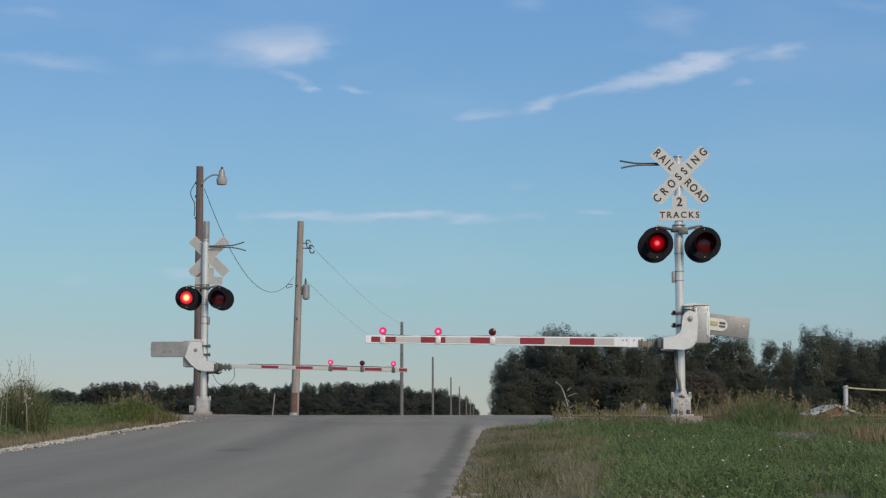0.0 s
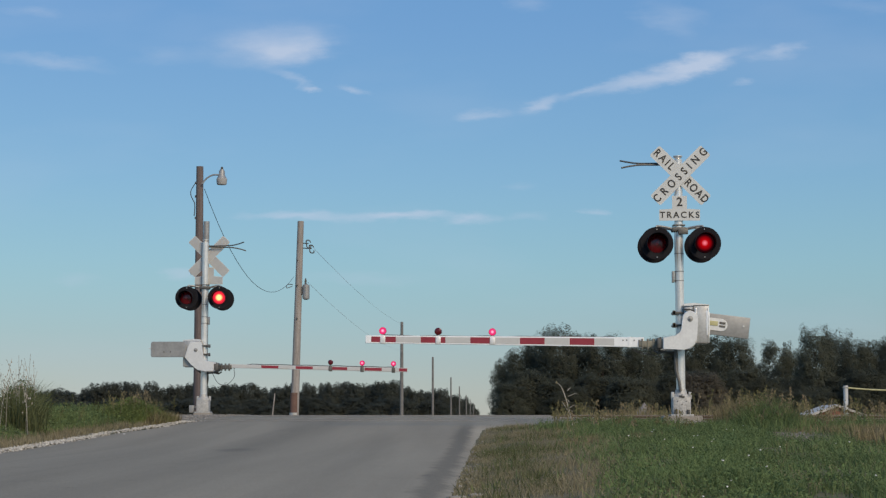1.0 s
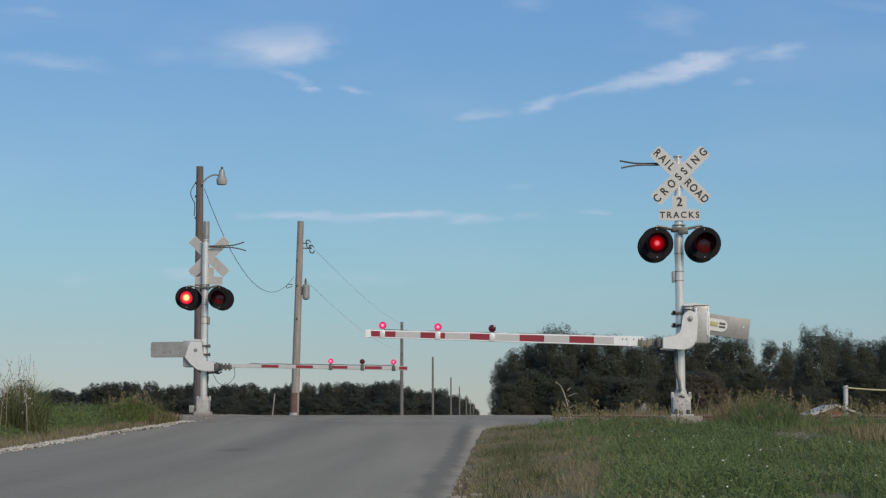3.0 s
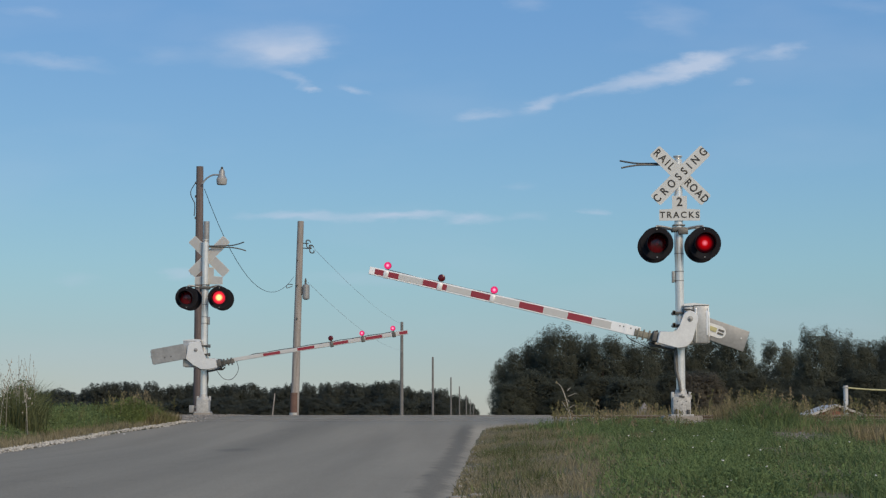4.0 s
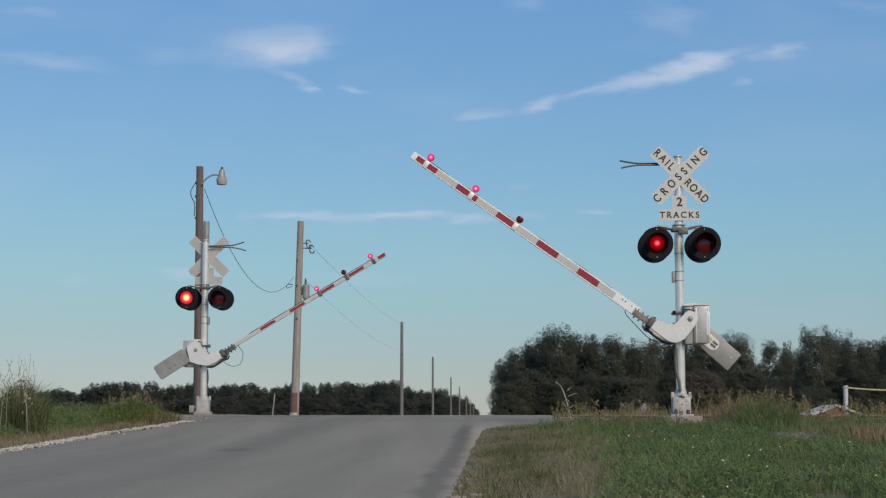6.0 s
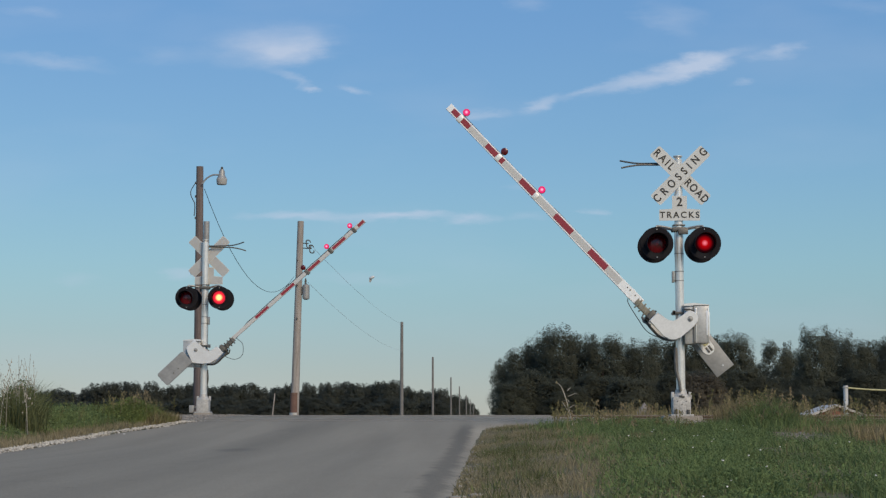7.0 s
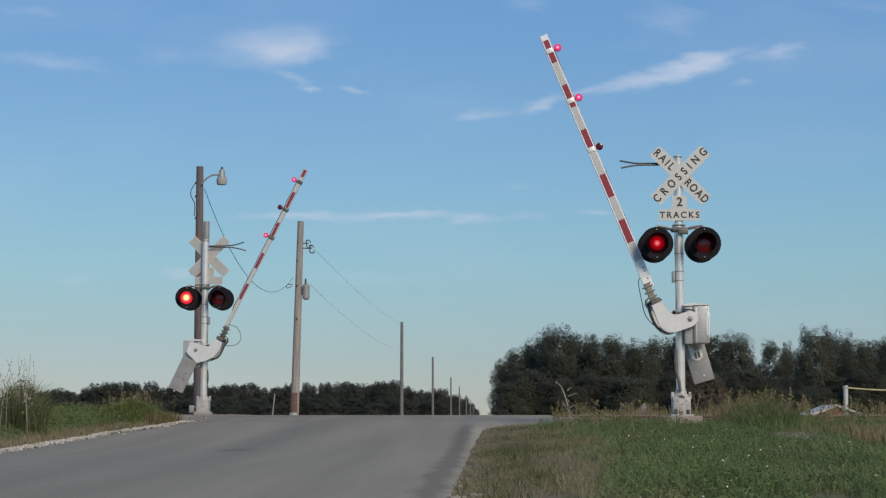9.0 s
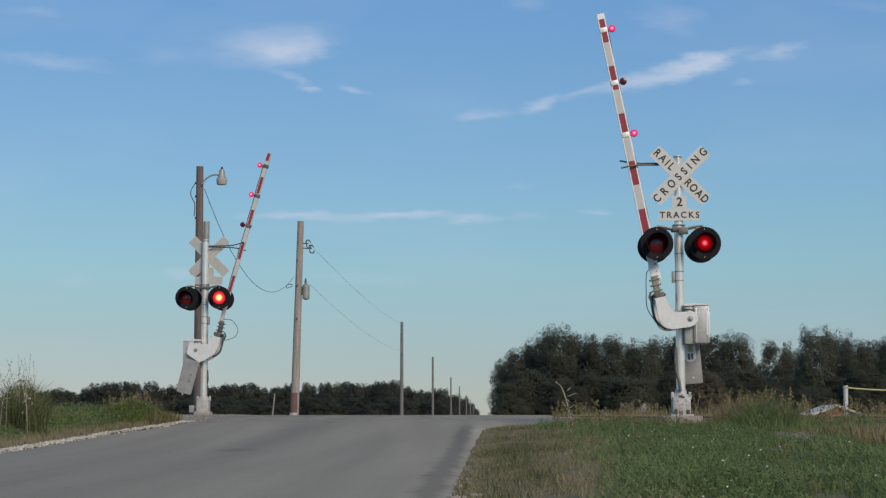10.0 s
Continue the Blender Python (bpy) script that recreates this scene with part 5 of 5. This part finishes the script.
def verges():
    rng = random.Random(9)
    green, dry, weeds = [], [], []
    # verge on the side of the near signal
    while len(green) < 84000:
        y = rng.uniform(7.6, 27.6)
        x = rng.uniform(0.0, 1.0 + 0.245 * y)
        edge = float(np.interp(y, [8, 10, 13, 16, 20, 24, 27], [0.3, 0.6, 1.0, 1.25, 1.4, 1.25, 1.1])) + 0.35 * clumped(x, y)
        if (x < edge + rng.gauss(0, 0.22) and rng.random() > 0.004) or x < road_right(y) + 0.15 or rng.random() > 0.55 + clumped(x, y, 2):
            continue
        if x > 0.17 * y + 0.25 * max(0.0, 14 - y) + rng.gauss(0, 0.4) and rng.random() < 0.75:
            continue
        if y > 25.5 and abs(x - 3.02) < 0.6 + 0.2 * rng.random():
            continue
        if on_slope(x, y) and rng.random() < 0.85:
            continue
        green.append((x, y, ground_z(x, y), (1.0 + 0.9 * clumped(x * 2.5 + 9, y * 2.5)) * float(np.interp(y, [21, 26], [1, 1.6]))))
    while len(dry) < 54000:
        y = rng.uniform(7.6, 29.2)
        x = road_right(y) + abs(rng.gauss(0.0, 0.7)) if rng.random() < 0.7 else rng.uniform(0, 0.26 * y + 0.6)
        if rng.random() > 0.6 + clumped(x * 2, y * 2):
            continue
        if x > 1.5 and x < 0.16 * y and rng.random() < 0.7:
            continue
        if on_slope(x, y) and rng.random() < 0.3:
            continue
        dry.append((x, y, ground_z(x, y), 0.45 + min(0.7, 0.5 * (x - road_right(y))) + 0.4 * clumped(x, y)))
    while len(weeds) < 17000:
        y = rng.uniform(14, 28.6)
        x = rng.uniform(0.6, 1.0 + 0.25 * y)
        if y < 19 and x < 0.188 * y + rng.gauss(0, 0.3):
            continue
        if clumped(x * 1.6, y) < (0.12 if x < 0.15 * y else -0.3) or abs(x - 3.02) < 0.6:
            continue
        if on_slope(x, y) and rng.random() < 0.85:
            continue
        weeds.append((x, y, ground_z(x, y), (0.6 + 0.4 * (x > 0.16 * y)) * float(np.interp(y, [19, 24], [1.0, 0.35]))))
    blades("green_grass", green, 0.035, 0.125, 0.005, GRASS, "lush green grass on the road verge", "grass", 1.1)
    blades("dry_grass", dry, 0.03, 0.09, 0.0028, DRY, "short dry brown grass beside the road", "grass", 0.8)
    blades("seed_weeds", weeds, 0.08, 0.24, 0.005, WEED, "brown seeding weeds in front of the tracks", "weeds", 0.5)
    # olive tufts scattered through the dry strip
    tufts = []
    for _ in range(70):
        y = rng.uniform(9, 28)
        x = road_right(y) + 0.25 + abs(rng.gauss(0.3, 0.45))
        for _ in range(80):
            a, b = x + rng.gauss(0, 0.1), y + rng.gauss(0, 0.3)
            tufts.append((a, b, ground_z(a, b), rng.uniform(0.6, 1.2)))
    blades("olive_tufts", tufts, 0.04, 0.12, 0.0035, CLUMP, "olive grass tufts in the dry strip", "grass", 1.0)
    # a thick clump beside the signal's foundation
    clump = []
    while len(clump) < 3200:
        x, y = rng.gauss(3.7, 0.24), rng.gauss(23.6, 0.6)
        d = math.hypot((x - 3.7) / 0.42, (y - 23.6) / 1.0) + 0.5 * clumped(x * 3, y * 3)
        if d < 1.3:
            clump.append((x, y, ground_z(x, y), 1.15 - 0.55 * d))
    blades("weed_clump", clump, 0.18, 0.5, 0.005, GRASS, "tall green weed clump beside the signal", "weeds", 0.9)
    stalks("clump_stalks", [(rng.gauss(3.6, 0.35), rng.gauss(24.3, 0.6), -0.3) for _ in range(60)], 0.35, 0.62, WEED, "brown seed stalks in the weed clump")
    stalks("verge_stalks", [(x, y, ground_z(x, y)) for x, y in ((rng.uniform(0.9, 7.0), rng.uniform(22, 28.5)) for _ in range(220)) if abs(x - 3.0) > 0.4],
           0.15, 0.42, WEED, "scattered seed stalks on the verge")
    stones("slope_gravel", [(0.1 * y + 1.55 + rng.gauss(0, 0.17), y, ground_z(0.1 * y + 1.55, y) - 0.01) for y in (rng.uniform(18, 28.5) for _ in range(1500))],
           0.012, 0.03, BALLAST, "pale stony slope below the track bed", "gravel")
    thistle()
    # brown seeding grass round the clump, before the track bed
    tuft = []
    while len(tuft) < 2600:
        x, y = rng.gauss(3.75, 0.33), rng.gauss(26.0, 0.8)
        if abs(x - 3.02) > 0.35:
            tuft.append((x, y, ground_z(x, y), 1.1 - min(0.6, abs(x - 3.75))))
    blades("brown_tuft", tuft, 0.2, 0.52, 0.0045, WEED, "brown seeding grass beside the signal", "weeds", 0.6)
    leaves("dry_litter", [(x, y, z + rng.uniform(0.005, 0.06)) for x, y, z, s in rng.sample(dry, 9000)], 0.004, 0.009, DRY, "dry leaf litter among the brown grass")
    # broad leaves close to the ground among the blades
    leaves("clover_leaves", [(x, y, z + rng.uniform(0.01, 0.1) * s) for x, y, z, s in rng.sample(green, 40000)], 0.006, 0.015, CLOVER, "low broad clover leaves in the grass")
    leaves("clump_leaves", [(x, y, z + rng.uniform(0.05, 0.5) * max(0.3, s)) for x, y, z, s in rng.sample(clump, 1800)], 0.007, 0.016, CLUMP, "small leaves of the weed clump")
    # low weeds beyond the tracks
    far = []
    while len(far) < 14000:
        y = rng.uniform(40, 60)
        x = rng.uniform(2.2, 0.245 * y + 1)
        far.append((x, y, ground_z(x, y), (0.5 + 0.8 * max(0.0, clumped(x, y) + 0.3)) * (1.0 if x < 0.172 * y else 0.4)))
    blades("field_weeds", far, 0.15, 0.42, 0.009, WEED, "dry weeds on the far side of the tracks", "weeds", 0.4)
    # bank on the other side of the road
    left, tall, tops = [], [], []
    while len(left) < 36000:
        y = rng.uniform(17, 31)
        x = road_left(y) - 0.45 - abs(rng.gauss(0, 1.4))
        left.append((x, y, ground_z(x, y), 0.35 + min(1.0, 0.55 * (road_left(y) - x)) + 0.35 * clumped(x, y)))
    blades("bank_grass", left, 0.06, 0.2, 0.007, GRASS, "green grass on the bank across the road", "grass", 0.5)
    low = []
    while len(low) < 15000:
        y = rng.uniform(17, 33)
        x = road_left(y) - 0.12 - abs(rng.gauss(0, 0.5))
        low.append((x, y, ground_z(x, y), 0.6 + 0.5 * rng.random()))
    blades("bank_dry_grass", low, 0.04, 0.13, 0.005, DRY, "dry brown grass along the gravel edge", "grass", 0.6)
    while len(tall) < 7000:
        y = rng.uniform(21, 31)
        x = road_left(y) - 0.8 - abs(rng.gauss(0, 1.0))
        tall.append((x, y, ground_z(x, y), 0.5 + 0.6 * max(0, clumped(x * 2, y * 2) + 0.4)))
    blades("bank_weeds", tall, 0.12, 0.3, 0.007, GRASS, "tall green weeds on the bank", "weeds", 0.5)
    tip = []
    while len(tip) < 2600:
        y = rng.uniform(29.2, 31.4)
        x = road_left(y) - 0.1 - abs(rng.gauss(0.1, 0.3))
        tip.append((x, y, ground_z(x, y), float(np.interp(y, [29.2, 31.4], [1.2, 0.6]))))
    blades("tip_grass", tip, 0.1, 0.26, 0.005, WEED, "brown grass where the bank runs out", "grass", 0.9)
    mound = []
    while len(mound) < 5200:
        x, y = rng.gauss(-6.2, 0.25), rng.gauss(29.6, 0.5)
        d = math.hypot((x + 6.2) / 0.5, (y - 29.6) / 1.0)
        if d < 1.3 and x < road_left(y) - 0.25:
            mound.append((x, y, ground_z(x, y), 1.1 - 0.6 * d))
    blades("bank_clump", mound, 0.16, 0.44, 0.006, BRIGHT, "bushy green weeds at the end of the bank", "weeds", 1.3)
    leaves("bank_clump_leaves", [(x, y, z + rng.uniform(0.03, 0.4) * max(0.3, s)) for x, y, z, s in mound for _ in range(2)], 0.009, 0.02, BRIGHT, "yellow-green leaves of the bushy weeds")
    leaves("bank_leaves", [(x, y, z + rng.uniform(0.02, 0.19) * s) for x, y, z, s in rng.sample(left, 16000)], 0.01, 0.026, GRASS, "broad leaves among the bank's grass")
    stalks("bank_stalks", [(x, y, ground_z(x, y)) for x, y in ((road_left(q) - 0.35 - abs(rng.gauss(0, 0.7)), q) for q in (rng.uniform(25, 31) for _ in range(18)))],
           0.25, 0.46, CLUMP, "seeding weed stalks on the bank")
    stalks("clump_heads", [(rng.gauss(-6.2, 0.3), rng.gauss(29.6, 0.5), -0.2) for _ in range(22)], 0.4, 0.58, WEED, "brown seed heads over the bushy weeds")
    # rank growth at the far end of the bank, with bleached stalks standing over it
    rank = []
    while len(rank) < 2600:
        y = rng.uniform(24.5, 28.5)
        x = -0.274 * y + rng.gauss(0, 0.17)
        rank.append((x, y, ground_z(x, y), 1.05 - 1.3 * min(0.7, abs(x + 0.274 * y))))
    blades("rank_weeds", rank, 0.3, 0.74, 0.006, CLUMP, "rank olive weeds on the bank", "weeds", 1.0)
    leaves("rank_leaves", [(x, y, z + rng.uniform(0.1, 0.7) * max(0.3, s)) for x, y, z, s in rank], 0.008, 0.02, CLUMP, "small leaves of the rank weeds")
    stalks("weed_stalks", [(-0.279 * y - rng.uniform(-0.35, 0.35), y, -0.35) for y in (rng.uniform(24, 29) for _ in range(46))], 0.6, 1.2, PALE,
           "tall bleached weed stalks on the bank", 0.65, 15)
    # white clover heads among the green
    stones("clover_flowers", [(x, y, z + 0.11) for x, y, z, _ in rng.sample(green, 40)], 0.006, 0.012, PETAL, "small white clover flowers in the grass", "flowers")


verges()

# ---- a passing insect ----


def flying_insect(shell, wings):
    t = thing("insect", pose(1.7, 3.0, 0.5), "small insect flying past with spread wings", "insect")
    bm = bmesh.new()
    bmesh.ops.create_icosphere(bm, subdivisions=2, radius=1.0)
    for v in bm.verts:
        v.co = Vector((v.co.x * 0.0055, v.co.y * 0.0022, v.co.z * 0.0022 * (1.15 - 0.3 * v.co.x)))
    part("body", bm, shell, t, "segmented body")
    for sy in (-1, 1):
        bm = bmesh.new()
        for k, (x, z) in enumerate(((0, 0), (0.002, 0.005), (0.0055, 0.007), (0.007, 0.006), (0.005, 0.002))):
            bm.verts.new((x, sy * (0.001 + 0.002 * k / 4), z))
        bm.faces.new(bm.verts)
        bmesh.ops.solidify(bm, geom=bm.faces[:], thickness=0.0002)
        part("wing", bm, wings, t, "thin wing")
    return t


INSECT = flying_insect(BLACK, CABLE)
SECOND_INSECT = flying_insect(WIRE, STEEL)
SECOND_INSECT.matrix_basis = pose(-1.9, 3.0, 0.1)

# ---- what moves ----
SWITCH = [0.5, 1.245, 1.99, 2.74, 3.48, 4.23, 4.98, 5.72, 6.46, 7.21, 7.955, 8.7, 9.446]


def flash(bulb, place, depth, view, first):
    """Slide a lit bulb out to its lens and back behind it. first: lit at the start."""
    out, half, late, back = (pose(place[0], d * view, place[1]) for d in depth)
    lit = first
    rows = [(0.0, out if lit else back)]
    for t in SWITCH:
        rows.append((t - 0.07, out if lit else back))
        lit = not lit
        rows += [(t, half)] + ([] if lit else [(t + 0.06, late)]) + [(t + 0.09, out if lit else back)]
    rows.append((10.0, out if lit else back))
    walk(bulb, rows)


def motions():
    walk(SECOND_INSECT, [(0.0, pose(-1.95, 3.0, 0.1, 0, 160, 0)), (6.7, pose(-1.9, 3.0, 0.1, 0, 160, 0)), (6.9, pose(-1.0, 3.0, 0.08, 0, 160, 0)), (7.0, pose(-0.212, 3.0, 0.056, 0, 160, 0)),
                         (7.1, pose(0.85, 3.0, 0.1, 0, 160, 0)), (7.4, pose(1.6, 3.0, 0.2, 0, 160, 0)), (10.0, pose(1.65, 3.0, 0.2, 0, 160, 0))])
    walk(INSECT, [(0.0, pose(1.75, 3.0, 0.46)), (1.5, pose(1.7, 3.0, 0.46)), (1.9, pose(0.99, 3.0, 0.395)), (2.0, pose(0.2345, 3.0, 0.357)), (2.1, pose(-0.536, 3.0, 0.409, 0, 12, 0)),
                  (2.2, pose(-1.28, 3.0, 0.47)), (2.6, pose(-1.9, 3.0, 0.5)), (10.0, pose(-1.95, 3.0, 0.5))])
    near = [(0.0, 0), (2.7, 0), (2.85, 0.1), (3.1, 2.2), (3.4, 5.6), (3.8, 10.1), (4.0, 12.35), (4.5, 18.1), (5.0, 23.7), (5.5, 29.3), (5.7, 31.4), (6.3, 38.0), (6.8, 43.5),
            (7.0, 45.6), (7.5, 50.9), (8.0, 56.2), (8.5, 61.5), (9.0, 67.1), (9.5, 72.6), (10.0, 78.1)]
    far = [(0.0, 0), (2.7, 0), (2.9, 0.1), (3.2, 2.2), (3.5, 5.0), (3.8, 8.1), (4.0, 10.3), (4.5, 15.9), (5.0, 21.5), (5.5, 27.1), (5.7, 29.3), (6.3, 35.8), (6.8, 41.2),
           (7.0, 43.4), (7.5, 48.8), (8.0, 54.2), (8.5, 59.5), (9.0, 64.9), (9.5, 70.5), (10.0, 76.0)]
    for (s, gate, bulbs, (px, pz)), rows in ((NEAR, near), (FAR, far)):
        walk(gate, [(t, pose(px, 0, pz, 0, a, 0)) for t, a in rows])
    for s, gate, bulbs, pivot in (NEAR, FAR):
        turned = s is FAR[0]
        for sx, f, bulb in bulbs:
            # the lamp on the -x side of the near signal and its partner across the tracks flash together
            first = (sx < 0) if not turned else (sx > 0)
            flash(bulb, (0, 0), (0.006, -0.003, -0.006, -0.06), f, first)
    for bulb, i, place, view in ARM_BULBS:
        if i == 0:
            continue
        first = (i == 1) if view < 0 else (i == 2)
        flash(bulb, place, (0.036, 0.034, 0.033, 0.0), view, first)


motions()
